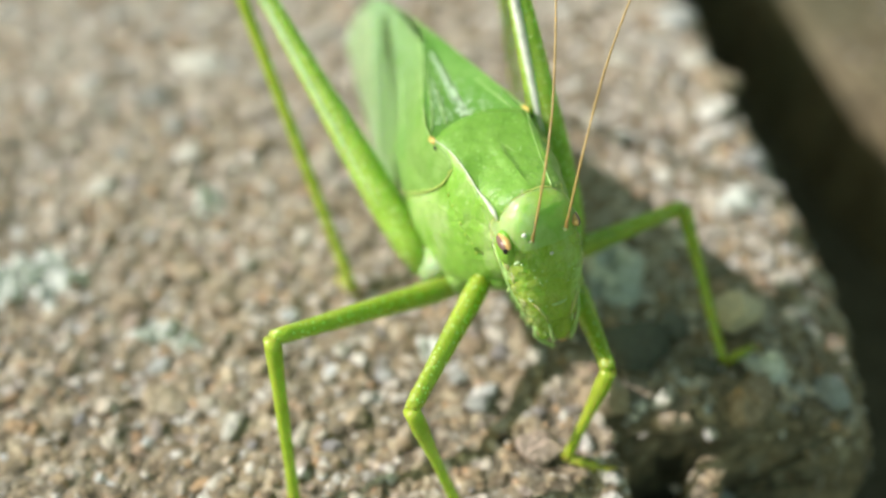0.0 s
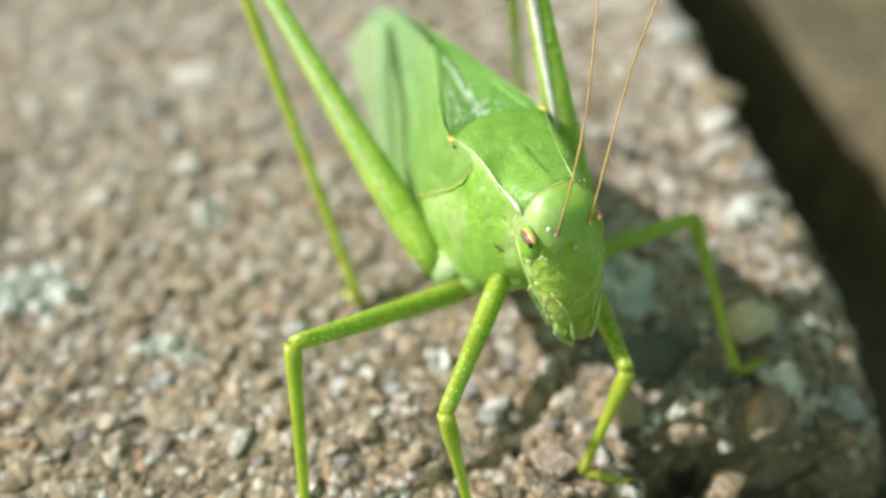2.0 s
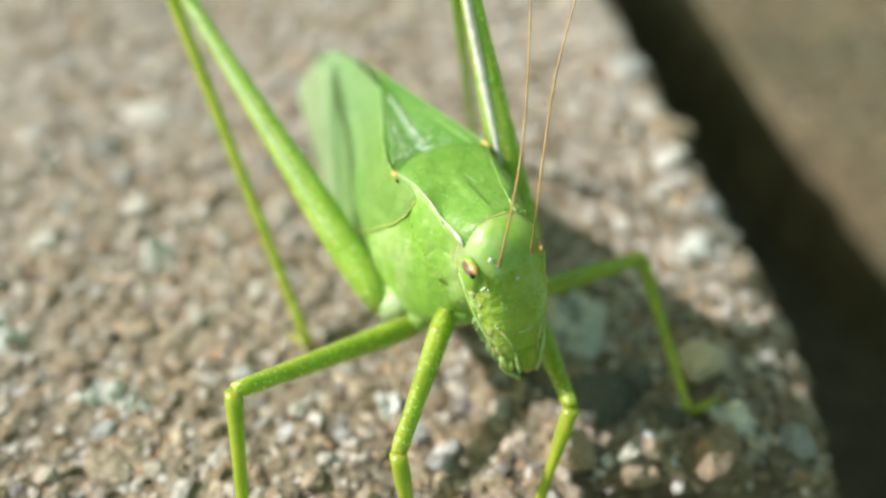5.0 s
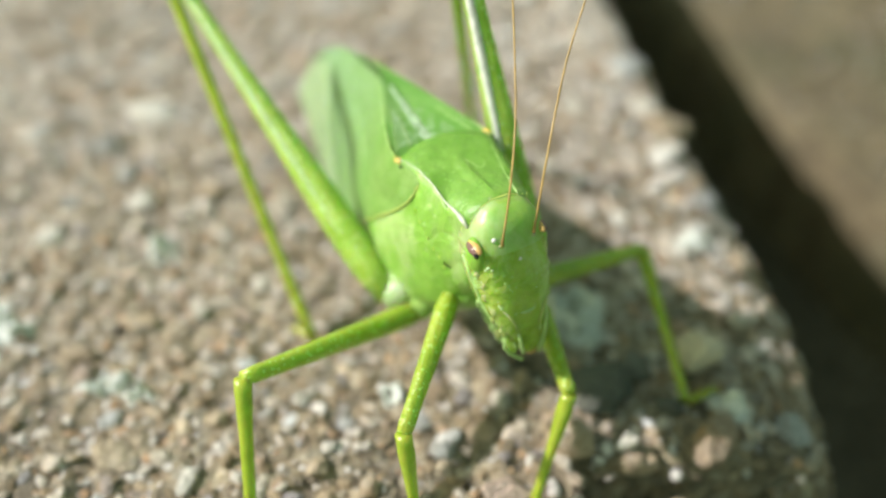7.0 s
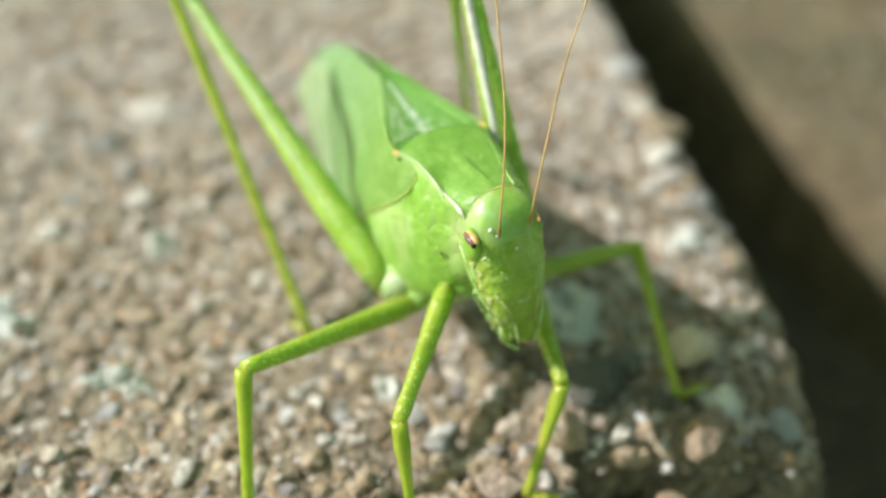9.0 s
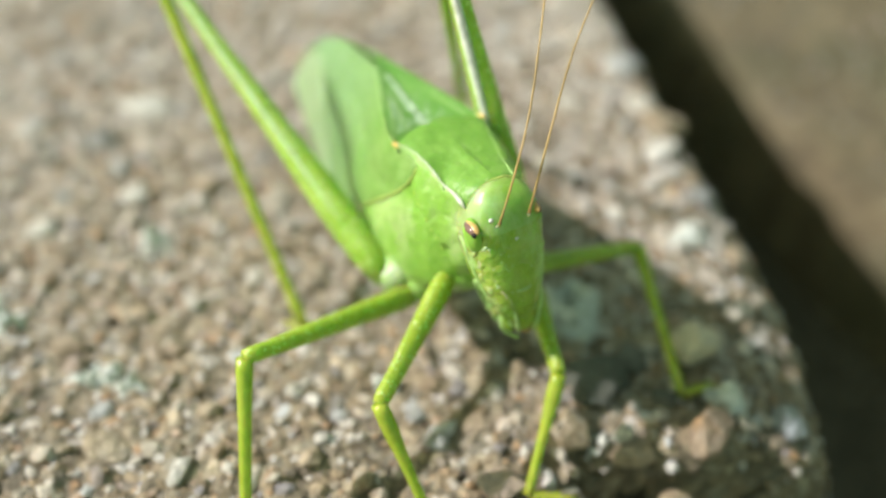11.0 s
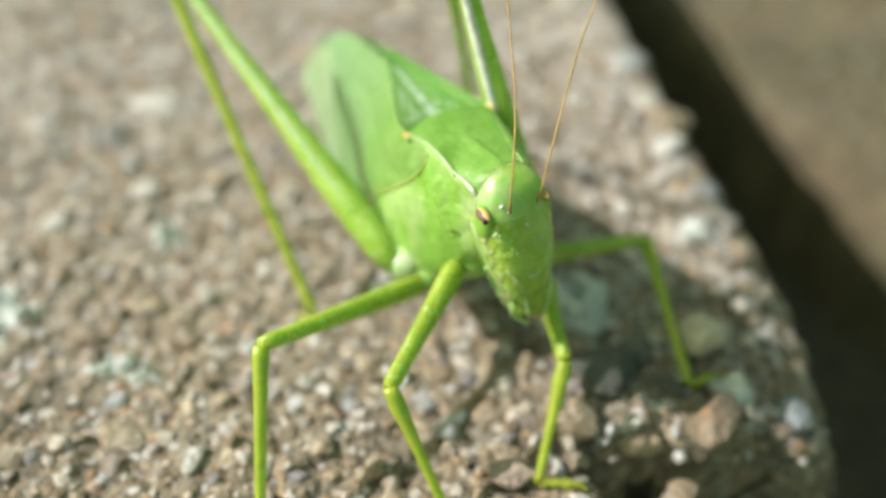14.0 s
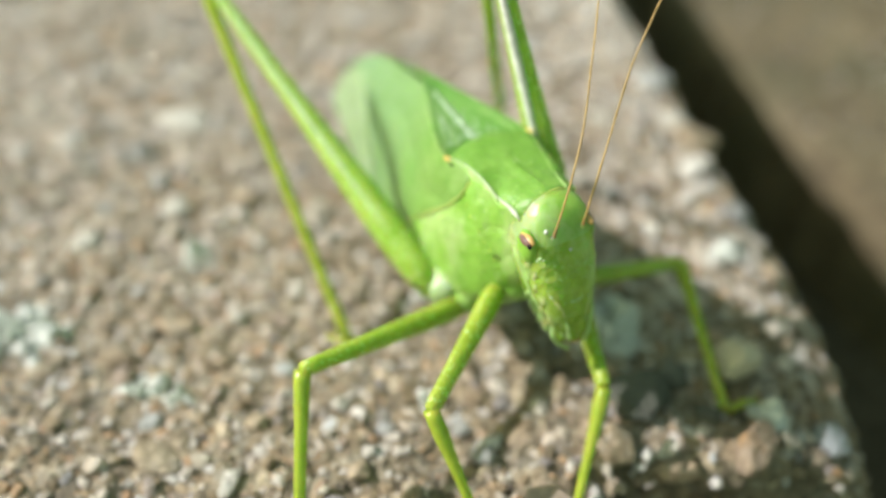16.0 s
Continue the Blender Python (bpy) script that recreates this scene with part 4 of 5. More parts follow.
def build_head():
    rings = []
    levels = [HEAD[i][0] + (HEAD[i + 1][0] - HEAD[i][0]) * k / 3 for i in range(len(HEAD) - 1) for k in range(3)] + [HEAD[-1][0]]
    for up in levels:
        a, front, rear = (lerp_table([(row[0], row[k]) for row in HEAD[::-1]], up) for k in (1, 2, 3))
        ring = []
        for k in range(28):
            t = 2 * math.pi * k / 28
            c, s = math.cos(t), math.sin(t)
            square = 0.85 if s < 0 else 0.6
            c, s = math.copysign(abs(c) ** square, c), math.copysign(abs(s) ** square, s)
            dent = 0.009 * max(0.0, min(1.0, (-0.25 - up) * 4)) * (noise.noise(Vector((c * 3, s * 3, up * 6))) + 0.6 * noise.noise(Vector((c * 7, s * 7, up * 15))))
            ring.append(at_body((a + dent) * c, (front + rear) / 2 - (front - rear) / 2 * s * -1 + dent, up))
        rings.append(ring)
    me = loft("head", rings, FACE_GREEN)
    me.materials.append(CROWN_GREEN)
    for f in me.polygons:
        f.material_index = 1 if f.index < 28 * 12 or len(me.polygons) - 56 <= f.index < len(me.polygons) - 28 else 0
    head = part("head", me, katydid, "long slanting green face, glossy crown")
    ax = [AXES @ Vector(q) for q in ((1, 0, 0), (0, 1, 0), (0, 0, 1))]
    for side in (-1, 1):
        c = at_body(side * 0.206 - 0.014, -0.85, -0.275)
        part("eye", egg("eye", c, [ax[0] * 0.058, ax[1] * 0.085, ax[2] * 0.125], GREEN), head, "green eye with a brown cap")
        cap, tilt = at_body(side * 0.215 - 0.025, -0.885, -0.20), (ax[1] * -1.0 + ax[2] * -0.12).normalized()
        up_tilt = ax[2] - ax[2].dot(tilt) * tilt
        up_tilt.normalize()
        part("eye", egg("eye_rim", cap + up_tilt * 0.012 - ax[0] * (side * 0.003), [ax[0] * 0.029, tilt * 0.073, up_tilt * 0.028], EYE_ORANGE), head, "orange eye rim")
        part("eye", egg("eye_cap", cap + ax[0] * (side * 0.007) + up_tilt * 0.004, [ax[0] * 0.034, tilt * 0.070, up_tilt * 0.031], EYE_BROWN), head, "glossy dark brown eye cap")
        if side < 0:
            part("eye", egg("eye_dot", cap + ax[0] * (side * 0.020) + tilt * 0.062, [ax[0] * 0.016, tilt * 0.018, up_tilt * 0.018], BLACK, 0.1, 2), head, "black dot under the eye cap")
        part("antenna_socket", egg("socket", at_body(0.007 + side * 0.108, -0.955, -0.19), [ax[0] * 0.018, ax[1] * 0.02, ax[2] * 0.016], CROWN_GREEN, 0.2), head)
        jaw = at_body(side * 0.075, -0.94, -0.96)
        part("jaw", egg("jaw", jaw, [ax[0] * 0.045, ax[1] * 0.05, ax[2] * 0.11], FACE_GREEN, 0.4), head)
    def face(up, turn, out=0.004):
        """A point on the face: its height, and degrees round from one cheek to the other."""
        a, front, rear = (lerp_table([(row[0], row[k]) for row in HEAD[::-1]], up) for k in (1, 2, 3))
        c, q = math.cos(radians(turn)), abs(math.sin(radians(turn))) ** 0.6
        return at_body((a + out) * math.copysign(abs(c) ** 0.6, c), (front + rear) / 2 + ((front - rear) / 2 - out) * q, up)

    for side in (-1, 1):
        mirror = (lambda d: d) if side < 0 else (lambda d: 180 - d)
        cheek = [face(up, mirror(d), 0.002) for up, d in ((-0.34, 179), (-0.44, 176), (-0.54, 173), (-0.64, 170), (-0.74, 166), (-0.84, 160))]
        part("cheek_rim", tube("cheek_rim", cheek, (0.004, 0.009, 0.011, 0.012, 0.011, 0.006), PALE_GREEN, 6), head, "pale rim along the cheek")
        for up, d, w, h in ((-0.385, 158, 0.030, 0.045), (-0.47, 150, 0.024, 0.04), (-0.56, 156, 0.026, 0.05), (-0.66, 148, 0.028, 0.05), (-0.74, 158, 0.026, 0.05), (-0.82, 146, 0.026, 0.055)):
            part("cheek_lobe", egg("cheek_lobe", face(up, mirror(d), -0.016), [ax[0] * w, ax[1] * w, ax[2] * h], FACE_PALE, 0.6), head)
        for k in range(5):
            groove = [face(-0.44 - 0.022 * k, mirror(174), 0.0), face(-0.425 - 0.022 * k, mirror(166), 0.003), face(-0.40 - 0.022 * k, mirror(158), 0.0)]
            part("cheek_ridge", tube("cheek_ridge", groove, (0.002, 0.005, 0.002), PALE_GREEN, 5), head)
        brow = [face(up, mirror(d), 0.003) for up, d in ((-0.62, 122), (-0.68, 112), (-0.74, 107), (-0.82, 105))]
        part("lip_ridge", tube("lip_ridge", brow, (0.005, 0.011, 0.011, 0.005), FACE_PALE, 6), head, "pale ridge beside the lip")
    # pale beads on the face that stand in for its small white highlights
    for up, d, r in ((-0.318, 131, 0.010), (-0.328, 124, 0.008), (-0.335, 137, 0.007), (-0.60, 124, 0.010), (-0.585, 127, 0.006), (-0.46, 72, 0.004), (-0.52, 82, 0.004), (-0.66, 58, 0.005), (-0.70, 46, 0.005)):
        part("highlight_bead", egg("highlight_bead", face(up, d), [ax[0] * r * 1.3, ax[1] * r, ax[2] * r * 0.8], FACE_HIGHLIGHT, 0.3, 2), head)
    # jointed mouth feelers
    for palp, fat in ((((0.165, -0.97, -0.74), (0.155, -0.985, -0.84), (0.14, -0.985, -0.93), (0.115, -0.985, -1.03), (0.095, -0.965, -1.11)), (0.007, 0.010, 0.011, 0.014, 0.017)),
                      (((-0.055, -0.99, -0.86), (-0.05, -1.005, -0.92), (-0.045, -1.005, -0.98), (-0.03, -0.985, -1.06)), (0.004, 0.010, 0.012, 0.013)),
                      (((-0.12, -0.92, -0.92), (-0.125, -0.92, -1.02), (-0.09, -0.92, -1.09), (-0.02, -0.95, -1.15)), (0.008, 0.012, 0.014, 0.016))):
        part("palp", tube("palp", [at_body(x - 0.015, y - 0.04, z + 0.033) for x, y, z in palp], fat, PALE_GREEN), head, "pale jointed mouth feeler")
    part("lip", egg("lip", at_body(0.03, -0.985, -0.93), [ax[0] * 0.085, ax[1] * 0.045, ax[2] * 0.15], FACE_GREEN, 0.25), head, "green upper lip")
    part("lip", egg("lip_tip", at_body(0.04, -0.975, -1.05), [ax[0] * 0.05, ax[1] * 0.035, ax[2] * 0.06], HORN, 0.2), head, "brownish lip tip")
    for k, (z, w, out) in enumerate(((-0.40, 0.15, 1.018), (-0.62, 0.16, 1.05))):
        seam = [at_body(w * (-1 + q / 5), -out + 0.09 * (-1 + q / 5) ** 2 * (w / 0.15), z - 0.05 * (1 - (-1 + q / 5) ** 2)) for q in range(11)]
        part("face_seam", tube("seam", seam, [0.004 + 0.007 * math.sin(math.pi * q / 10) for q in range(11)], PALE_GREEN if k else FACE_GREEN, 6), head)
    for x, y, z, r in ((-0.135, -0.944, -0.15, 0.016), (0.0, -1.0, -0.30, 0.013)):
        part("ocellus", egg("ocellus", at_body(x, y + 0.006, z), [ax[0] * r, ax[1] * r * 0.8, ax[2] * r], WHITE_AND_GLINT, 0.0, 2), head, "tiny white simple eye")
    for k, (x, y, z, w, h) in enumerate(((-0.15, -0.86, -0.86, 0.02, 0.05), (-0.145, -0.89, -0.9, 0.018, 0.045), (-0.12, -0.92, -0.84, 0.02, 0.06), (-0.13, -0.84, -0.92, 0.016, 0.04), (-0.11, -0.88, -0.96, 0.016, 0.035), (-0.10, -0.97, -0.74, 0.025, 0.06), (0.10, -1.0, -0.84, 0.015, 0.08), (-0.14, -0.96, -0.66, 0.03, 0.05))):
        part("mouth_lobe", egg("mouth_lobe", at_body(x, y, z), [ax[0] * w, ax[1] * w, ax[2] * h], FACE_GREEN if k % 2 else PALE_GREEN, 0.5), head)
    rng = random.Random(9)
    for k in range(16):
        u = k / 15
        root = Vector((-0.21 + 0.09 * u, -0.80 - 0.08 * u, -0.66 - 0.30 * u))
        tip = root + Vector((-0.028 - 0.012 * rng.random(), -0.012, -0.03 - 0.02 * rng.random()))
        part("bristle", tube("bristle", [at_body(*root), at_body(*root.lerp(tip, 0.5)), at_body(*tip)], (0.010, 0.007, 0.002), WART_GREEN, 5), head)
    # a pale spur of the neck beside the fore hip
    part("neck_spur", tube("neck_spur", [at_body(-0.17, -0.56, -0.66), at_body(-0.20, -0.57, -0.74), at_body(-0.25, -0.56, -0.83), at_body(-0.31, -0.55, -0.87)], (0.012, 0.022, 0.020, 0.006), FACE_PALE, 8), head, "pale spur under the neck")
    # warts that catch the light along cheeks and jaws; many stand in for glints
    rng = random.Random(3)
    for k in range(150):
        side = rng.choice((-1, -1, 1))
        z = rng.uniform(-1.05, -0.4)
        a = lerp_table([(-1.12, 0.06), (-0.94, 0.155), (-0.64, 0.225), (-0.3, 0.25)], z)
        t = rng.uniform(0.1, 1.2)
        q = at_body(side * a * math.cos(t), -0.78 - 0.27 * math.sin(t), z)
        part("wart", egg("wart", q, [ax[0] * 0.006, ax[1] * 0.006, ax[2] * 0.009 * rng.uniform(0.6, 1.8)], WART_GREEN, 0.2, 1), head)


build_trunk()
build_pronotum()
build_wings()
build_head()

# ---- legs: hip, knee, foot and toe at rest, in centimetres of the plan ----
HIND, MID, FORE = "hind", "mid", "fore"
FEMUR = {
    HIND: [(0.0, 0.09), (0.05, 0.125), (0.14, 0.142), (0.25, 0.135), (0.4, 0.108), (0.6, 0.08), (0.8, 0.062), (0.93, 0.055), (0.98, 0.066), (1.0, 0.05)],
    MID: [(0.0, 0.064), (0.1, 0.074), (0.4, 0.062), (0.8, 0.049), (0.93, 0.044), (0.98, 0.054), (1.0, 0.04)],
    FORE: [(0.0, 0.05), (0.05, 0.062), (0.13, 0.070), (0.4, 0.061), (0.8, 0.048), (0.93, 0.048), (0.98, 0.056), (1.0, 0.04)],
}
TIBIA = {
    HIND: [(0.0, 0.045), (0.04, 0.042), (0.3, 0.038), (0.8, 0.033), (1.0, 0.036)],
    MID: [(0.0, 0.044), (0.05, 0.046), (0.3, 0.036), (0.8, 0.030), (1.0, 0.034)],
    FORE: [(0.0, 0.044), (0.06, 0.043), (0.16, 0.047), (0.3, 0.038), (0.5, 0.030), (0.9, 0.027), (1.0, 0.034)],
}
LEGS = [
    (HIND, (-0.20, 3.97, 0.82), (-2.02, 6.14, 2.70), (-0.85, 4.30, 0.05), (-1.02, 4.46, 0.04)),
    (HIND, (0.88, 4.25, 0.85), (0.15, 5.10, 3.68), (0.60, 6.95, 0.05), (0.84, 6.9, 0.04)),
    (MID, (0.00, 3.87, 0.76), (-1.06, 3.00, 1.15), (-1.03, 2.42, 0.05), (-1.25, 2.3, 0.04)),
    (MID, (0.62, 4.05, 0.80), (1.77, 4.56, 0.80), (2.05, 3.63, 0.06), (2.30, 3.76, 0.07)),
    (FORE, (0.235, 3.60, 1.19), (-0.095, 2.65, 0.99), (0.05, 2.45, 0.05), (-0.05, 2.2, 0.04)),
    (FORE, (0.872, 3.815, 0.861), (1.020, 3.092, 0.812), (0.81, 2.80, 0.05), (1.12, 2.72, 0.05)),
]


def aim(origin, tip, side):
    """A pose at origin whose z runs to tip and whose x leans to side. Centimetres."""
    z = (tip - origin).normalized()
    x = (side - side.dot(z) * z).normalized()
    m = Matrix((x, z.cross(x), z)).transposed().to_4x4()
    m.translation = origin * CM
    return m


def bend(hip, foot, upper, lower, pole):
    """The knee of a leg of two lengths, bent towards pole."""
    way = foot - hip
    far = min(way.length, (upper + lower) * 0.999)
    way.normalize()
    a = (upper ** 2 - lower ** 2 + far ** 2) / (2 * far)
    out = (pole - hip) - (pole - hip).dot(way) * way
    return hip + way * a + out.normalized() * math.sqrt(max(0.0, upper ** 2 - a ** 2))


def limb(name, length, table, mat, flat=0.85, deep=1.0, twist=0.0, steps=18, sides=16):
    rings = []
    for i in range(steps + 1):
        u = i / steps
        u = u + 0.02 * math.sin(2 * math.pi * u)
        r = lerp_table(table, u) * (1.0 if table is FEMUR[HIND] else 1.24)
        ring = []
        for k in range(sides):
            p, q = deep * r * math.cos(2 * math.pi * k / sides), flat * r * math.sin(2 * math.pi * k / sides)
            ring.append((p * math.cos(twist) + q * math.sin(twist), q * math.cos(twist) - p * math.sin(twist), length * u))
        rings.append(ring)
    return loft(name, rings, mat)


def build_leg(kind, hip, knee, foot, toe):
    hip, knee, foot, toe = (Vector(q) - BASE for q in (hip, knee, foot, toe))
    upper, lower = (knee - hip).length, (foot - knee).length
    side = knee - (hip + foot) / 2
    # the thigh held upright turns its broad side forward and to the light
    upright = kind == HIND and hip.x > 0
    deep, flat, twist = (0.60, 0.98, 0.5) if upright else (1.0, 0.85, 0.0)
    femur = part("femur", limb("femur", upper, FEMUR[kind], THIGH_GREEN if kind == HIND else LEG_GREEN, flat, deep, twist), katydid, "speckled green upper leg")
    femur_pose = aim(hip, knee, side)
    tibia_pose = aim(knee, foot, side)
    # the foot: three pads and two claws, in the tibia's space
    turn = tibia_pose.to_3x3().transposed()
    way = turn @ (toe - foot)
    span = way.length
    way.normalize()
    across = way.cross(turn @ Vector((0, 0, 1))).normalized()
    end = Vector((0, 0, lower))
    pads = [end + way * span * u for u in (0.0, 0.12, 0.25, 0.34, 0.47, 0.6, 0.72, 0.88, 1.0)]
    fat = (0.028, 0.04, 0.028, 0.042, 0.028, 0.045, 0.026, 0.032, 0.014)
    pieces = [limb("shank", lower, TIBIA[kind], SHANK_GREEN, 0.95), tube("pads", pads, fat, SHANK_GREEN)]
    for s in (-1, 1):
        claw = [pads[-2], pads[-1] + across * 0.03 * s, pads[-1] + way * 0.035 + across * 0.04 * s - turn @ Vector((0, 0, 0.02))]
        pieces.append(tube("claw", claw, (0.014, 0.011, 0.004), SHANK_GREEN, 6))
    for k in range(9 if kind == HIND else 0):
        u = 0.25 + 0.7 * k / 9
        for s in (-1, 1):
            root = Vector((0.026 * s, 0.02, lower * u))
            pieces.append(tube("spine", [root, root + Vector((0.03 * s, 0.012, 0.04))], (0.008, 0.002), SHANK_GREEN, 5))
    if kind == HIND:
        # the pale ridge line carries the thigh's sun glint in its colour
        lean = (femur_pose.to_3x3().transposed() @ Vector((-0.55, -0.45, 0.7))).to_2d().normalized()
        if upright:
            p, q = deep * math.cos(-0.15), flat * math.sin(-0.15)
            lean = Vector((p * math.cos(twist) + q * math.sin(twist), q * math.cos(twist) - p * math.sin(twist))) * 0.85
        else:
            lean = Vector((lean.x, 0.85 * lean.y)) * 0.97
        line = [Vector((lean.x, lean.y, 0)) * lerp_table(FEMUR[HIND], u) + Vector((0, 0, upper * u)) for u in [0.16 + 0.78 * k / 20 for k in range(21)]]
        part("ridge", tube("ridge", line, [0.004 + (0.011 if hip.x < 0 else 0.030) * math.sin(math.pi * k / 20) for k in range(21)], LEFT_RIDGE_GLINT if hip.x < 0 else WHITE_AND_GLINT, 8), femur, "pale whitish ridge line with its glint painted in")
    tibia = part("tibia", joined("tibia", pieces, SHANK_GREEN), femur, "slender yellow-green lower leg with foot")
    femur.matrix_basis, tibia.matrix_basis = femur_pose, femur_pose.inverted() @ tibia_pose
    # the hip's knob stays on the body
    into = at_body(0, (hip - ORIGIN).dot(AXES.col[1]), -0.8)
    root = hip.lerp(into, 0.5)
    part("hip", tube("hip", [into, root, hip.lerp(root, 0.4), hip, hip.lerp(knee, 0.03)], (0.19, 0.18, 0.145, 0.10, 0.06) if kind == HIND else (0.16, 0.15, 0.12, 0.085, 0.05), HIP_PALE if kind == HIND else FLANK_GREEN, 14), katydid, "rounded pale green hip")
    return femur, tibia, hip, knee, foot + BASE, upper, lower


legs = [build_leg(*row) for row in LEGS]

# ---- antennae ----
FEELER_ROOTS = [at_body(-0.10, -0.965, -0.19), at_body(0.115, -0.96, -0.18)]


def build_antenna(sway):
    bow = lambda s: sway * (math.sin(math.pi * min(s, 1.65) / 1.65) - math.pi / 1.65 * max(0.0, s - 1.65))
    line = [Vector((bow(4.2 * k / 24), 0.05 * math.sin(k / 5) - 0.1 * math.sin(math.pi * min(1.0, k / 6)), 4.2 * k / 24)) for k in (0, 0.4, 0.8, 1.3, 2, 3, 4, 5, 6, 7, 8, 9, 10, 11, 12, 13, 14, 15, 16, 17, 18, 19, 20, 22, 24)]
    fat = [0.012 if k == 0 else 0.0072 - 0.00013 * k for k in range(25)]
    knots = [tube("thread", line, fat, HORN, 7)]
    for k in range(2, 24, 2):
        knots.append(tube("knot", [line[k] - Vector((0, 0, 0.012)), line[k], line[k] + Vector((0, 0, 0.012))], (0.005, fat[k] + 0.002, 0.005), HORN, 7))
    return part("antenna", joined("antenna", knots, HORN), katydid, "long thread-like orange-brown antenna")


antennae = [build_antenna(0.05), build_antenna(-0.05)]

lay_ledge_stones()
lay_known_stones()
lay_pebbles()
lay_chips()
lay_grit()

# ---- what moves ----
BODY = [
    (0, 0.209, 4.132, -0.001, 1.74, -0.24, -0.61),
    (0.5, 0.214, 4.160, -0.010, 1.88, -0.21, -0.36),
    (1, 0.215, 4.175, -0.014, 1.69, -0.05, -0.21),
    (1.5, 0.216, 4.189, -0.016, 1.24, 0.11, -0.07),
    (2, 0.214, 4.214, -0.020, 0.74, 0.08, -0.01),
    (2.5, 0.207, 4.232, -0.022, 0.43, 0.01, 0.07),
    (3, 0.206, 4.233, -0.012, 0.29, 0.02, 0.14),
    (3.5, 0.205, 4.233, -0.009, 0.04, 0.06, 0.11),
    (4, 0.198, 4.248, -0.027, -0.31, 0.22, 0.17),
    (6.5, 0.201, 4.246, -0.008, -1.63, 0.73, 1.05),
    (7, 0.207, 4.257, 0.001, -1.51, 0.34, 1.03),
    (7.5, 0.215, 4.252, 0.015, -1.51, 0.29, 1.06),
    (8, 0.217, 4.258, 0.009, -1.67, 0.37, 1.21),
    (8.5, 0.215, 4.274, -0.002, -1.71, 0.39, 1.34),
    (9, 0.219, 4.277, 0.009, -1.53, 0.47, 1.32),
    (11.5, 0.214, 4.461, -0.089, -0.67, 0.48, 2.13),
    (12, 0.218, 4.465, -0.086, -0.64, 0.26, 2.19),
    (12.5, 0.222, 4.468, -0.085, -0.69, 0.11, 2.17),
    (13, 0.220, 4.471, -0.088, -0.74, 0.18, 2.18),
    (13.5, 0.217, 4.473, -0.087, -0.74, 0.28, 2.19),
    (14, 0.220, 4.468, -0.076, -0.80, 0.21, 2.19),
    (14.5, 0.223, 4.461, -0.068, -0.98, 0.15, 2.16),
    (15, 0.224, 4.461, -0.075, -1.27, 0.23, 2.12),
    (15.5, 0.225, 4.462, -0.084, -1.49, 0.25, 2.11),
    (16, 0.228, 4.455, -0.080, -1.49, 0.19, 2.07),
]
FEELER_A = [
    (0, 0.07, 0.74, 0.67),
    (0.5, 0.02, 0.73, 0.68),
    (1.3, 0.02, 0.72, 0.69),
    (1.4, -0.03, 0.15, 0.98),
    (1.5, -0.09, -0.60, 0.79),
    (1.6, -0.02, 0.05, 1.0),
    (1.7, 0.14, 0.70, 0.70),
    (2, 0.15, 0.70, 0.70),
    (2.5, 0.13, 0.69, 0.71),
    (3, 0.18, 0.68, 0.71),
    (3.5, 0.24, 0.66, 0.71),
    (4, 0.08, 0.67, 0.74),
    (6.5, 0.20, 0.63, 0.75),
    (7, 0.05, 0.65, 0.76),
    (8, 0.12, 0.64, 0.76),
    (8.5, -0.00, 0.64, 0.77),
    (9, -0.01, 0.64, 0.77),
    (11.5, 0.23, 0.62, 0.75),
    (12, 0.00, 0.65, 0.76),
    (12.5, -0.03, 0.65, 0.76),
    (13, -0.04, 0.65, 0.76),
    (14, 0.00, 0.65, 0.76),
    (14.5, -0.07, 0.65, 0.76),
    (15, -0.08, 0.64, 0.76),
    (16, 0.20, 0.61, 0.76),
]
FEELER_B = [
    (0, 0.28, 0.72, 0.64),
    (0.5, 0.27, 0.71, 0.65),
    (1.4, 0.30, 0.70, 0.65),
    (1.5, 0.20, -0.40, 0.89),
    (1.6, 0.62, -0.40, 0.67),
    (1.7, 0.55, -0.15, 0.82),
    (1.8, 0.25, 0.05, 0.97),
    (2, 0.31, 0.68, 0.67),
    (2.5, 0.29, 0.67, 0.68),
    (3, 0.14, 0.68, 0.72),
    (3.5, 0.37, 0.63, 0.68),
    (4, 0.20, 0.66, 0.73),
    (6.5, 0.19, 0.63, 0.75),
    (7, 0.25, 0.62, 0.74),
    (8, 0.28, 0.61, 0.74),
    (8.5, 0.21, 0.62, 0.76),
    (9, 0.28, 0.61, 0.74),
    (11.5, 0.33, 0.60, 0.73),
    (12, 0.32, 0.61, 0.73),
    (12.5, 0.35, 0.60, 0.72),
    (13, 0.32, 0.60, 0.73),
    (14, 0.33, 0.60, 0.73),
    (14.5, 0.34, 0.60, 0.73),
    (15, 0.36, 0.58, 0.73),
    (16, 0.36, 0.58, 0.73),
]
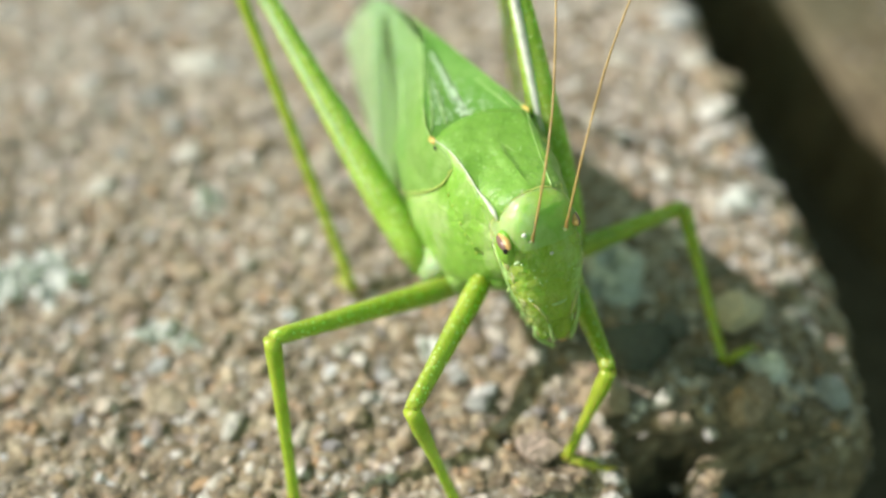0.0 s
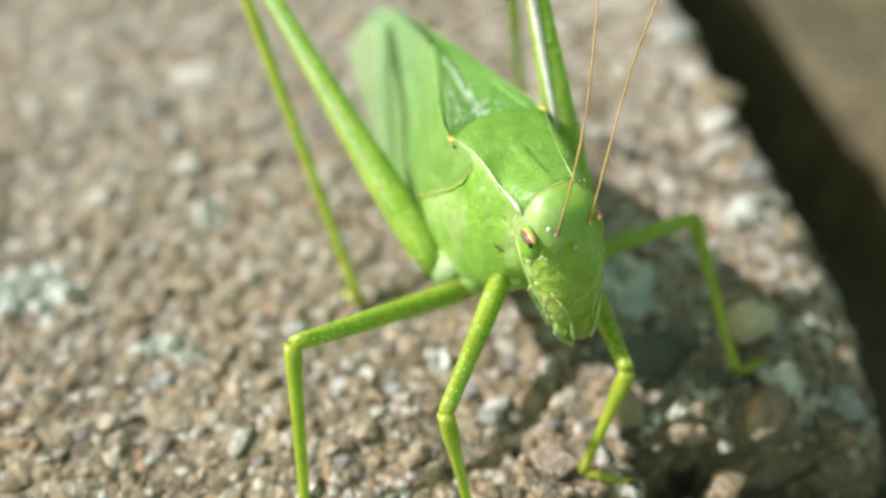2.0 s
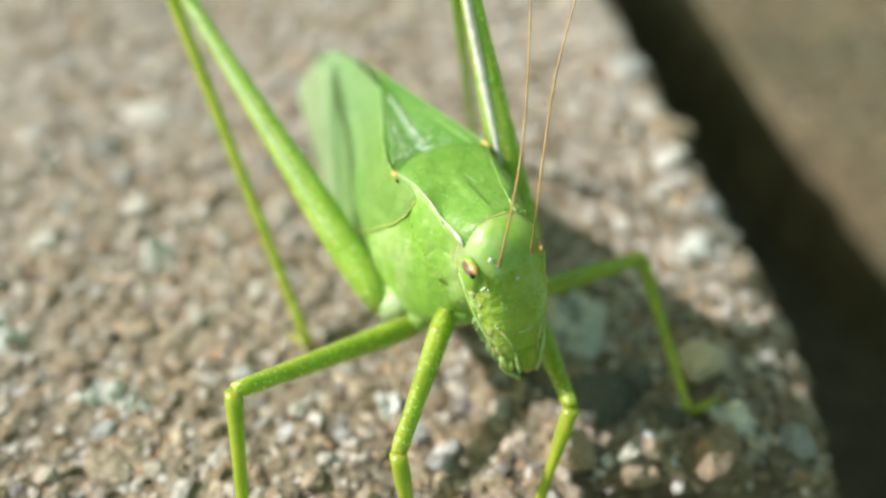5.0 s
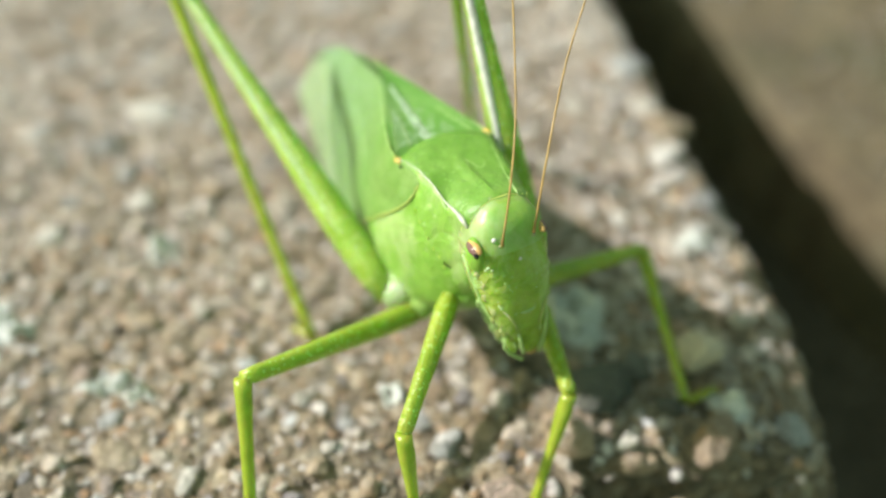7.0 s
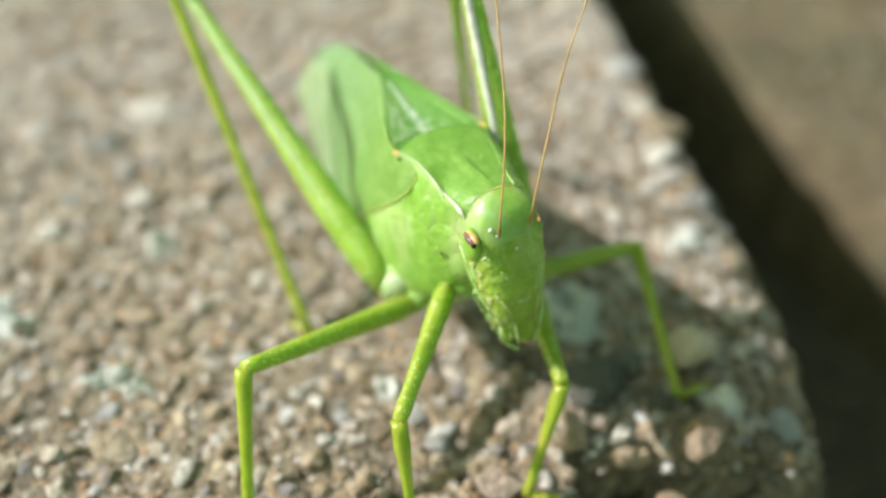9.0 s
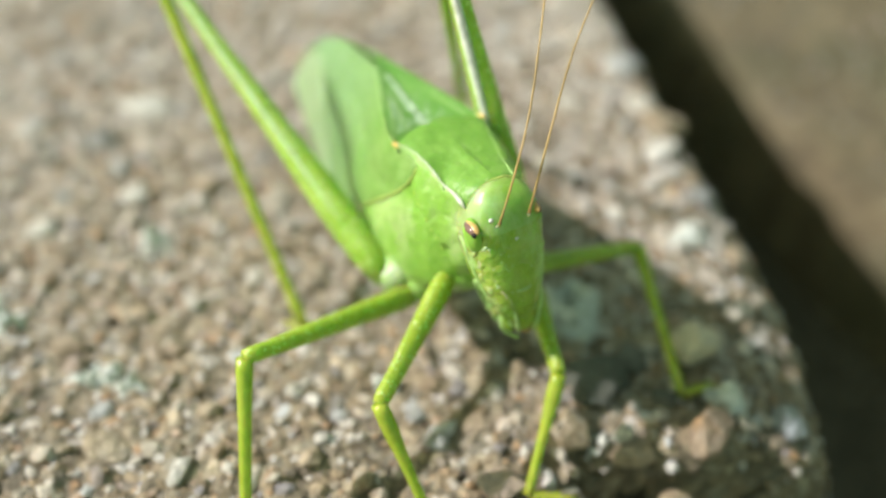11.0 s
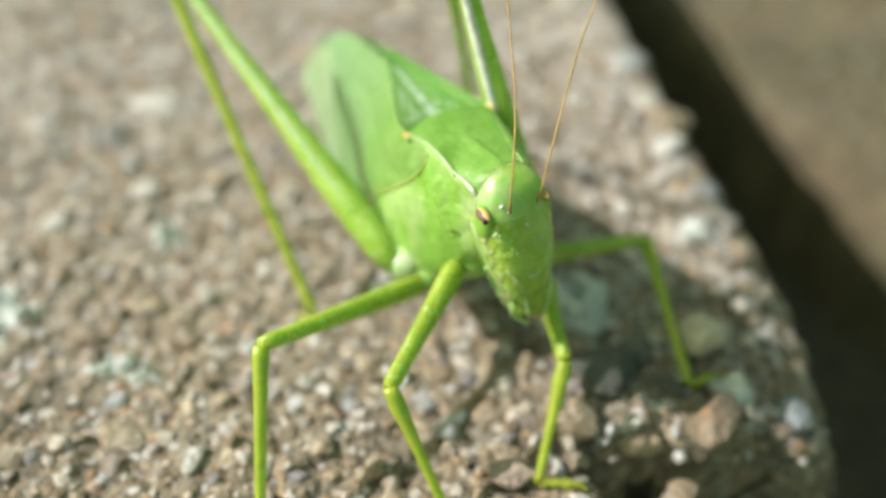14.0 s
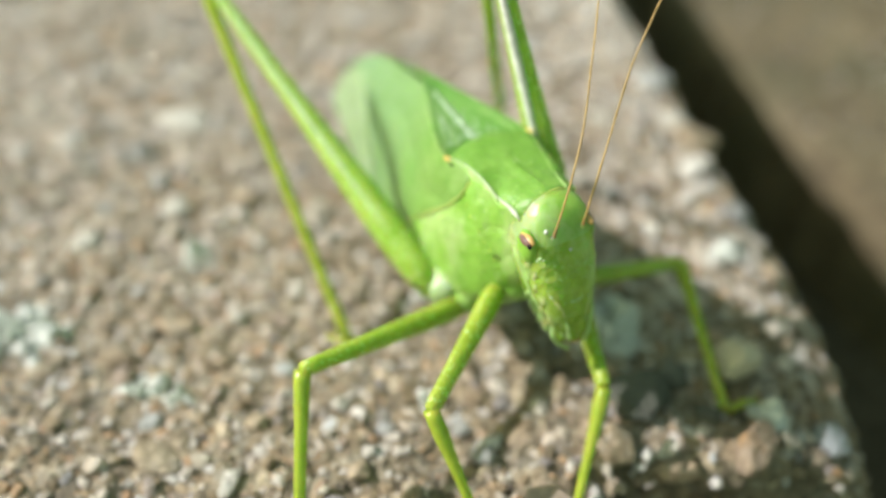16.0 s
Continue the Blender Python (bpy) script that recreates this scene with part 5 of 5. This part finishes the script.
FORE_KNEE = [
    (0, -0.201, 2.560, 0.982),
    (0.5, -0.213, 2.594, 0.981),
    (1, -0.194, 2.602, 0.949),
    (1.5, -0.128, 2.607, 0.984),
    (2, -0.114, 2.630, 0.962),
    (2.5, -0.105, 2.648, 0.963),
    (3, -0.092, 2.646, 0.972),
    (3.5, -0.095, 2.652, 0.989),
    (4, -0.087, 2.668, 0.965),
    (6.5, -0.036, 2.679, 1.006),
    (7, -0.052, 2.687, 0.985),
    (8, -0.039, 2.690, 0.993),
    (9, -0.049, 2.708, 0.970),
    (11.5, -0.214, 2.933, 0.825),
    (12.5, -0.234, 2.950, 0.843),
    (13, -0.229, 2.952, 0.841),
    (14, -0.208, 2.940, 0.836),
    (14.5, -0.192, 2.933, 0.878),
    (15, -0.177, 2.934, 0.890),
    (16, -0.199, 2.939, 0.879),
]


def between(rows, t):
    """The row of numbers at t, straight between its neighbours."""
    for a, b in zip(rows, rows[1:]):
        if t <= b[0]:
            u = max(0.0, (t - a[0]) / (b[0] - a[0]))
            return [p + (q - p) * u for p, q in zip(a[1:], b[1:])]
    return list(rows[-1][1:])


def motions():
    stands = [(t, pose(x * CM, y * CM, z * CM, rx, ry, rz)) for t, x, y, z, rx, ry, rz in BODY]
    walk(katydid, stands)
    for n, (femur, tibia, hip, knee, foot, upper, lower) in enumerate(legs):
        thigh, shank = [], []
        for t, stand in stands:
            m = stand.copy()
            m.translation = m.translation / CM
            back_in = m.inverted()
            ground = back_in @ foot
            if n == 4:
                step = min(1.0, max(0.0, (t - 9.0) / 2.5))
                ground = back_in @ (foot + Vector((0.14, 0.10, 0)) * step)
                k = back_in @ Vector(between(FORE_KNEE, t))
                k = hip + (k - hip).normalized() * upper
            else:
                # two knees give way a little as the body settles back
                give = {1: Vector((-0.16, 0, 0)), 2: Vector((-0.08, -0.10, -0.10))}.get(n, Vector()) * min(1.0, max(0.0, (t - 9.0) / 2.5))
                k = bend(hip, ground, upper, lower, knee + give)
            side = k - (hip + ground) / 2
            a, b = aim(hip, k, side), aim(k, ground, side)
            thigh.append((t, a))
            shank.append((t, a.inverted() @ b))
        walk(femur, thigh)
        walk(tibia, shank)
    for ob, root, rows in zip(antennae, FEELER_ROOTS, (FEELER_A, FEELER_B)):
        walk(ob, [(t, aim(root, root + Vector((x, y, z)), Vector((1, 0, 0)))) for t, x, y, z in rows])


motions()
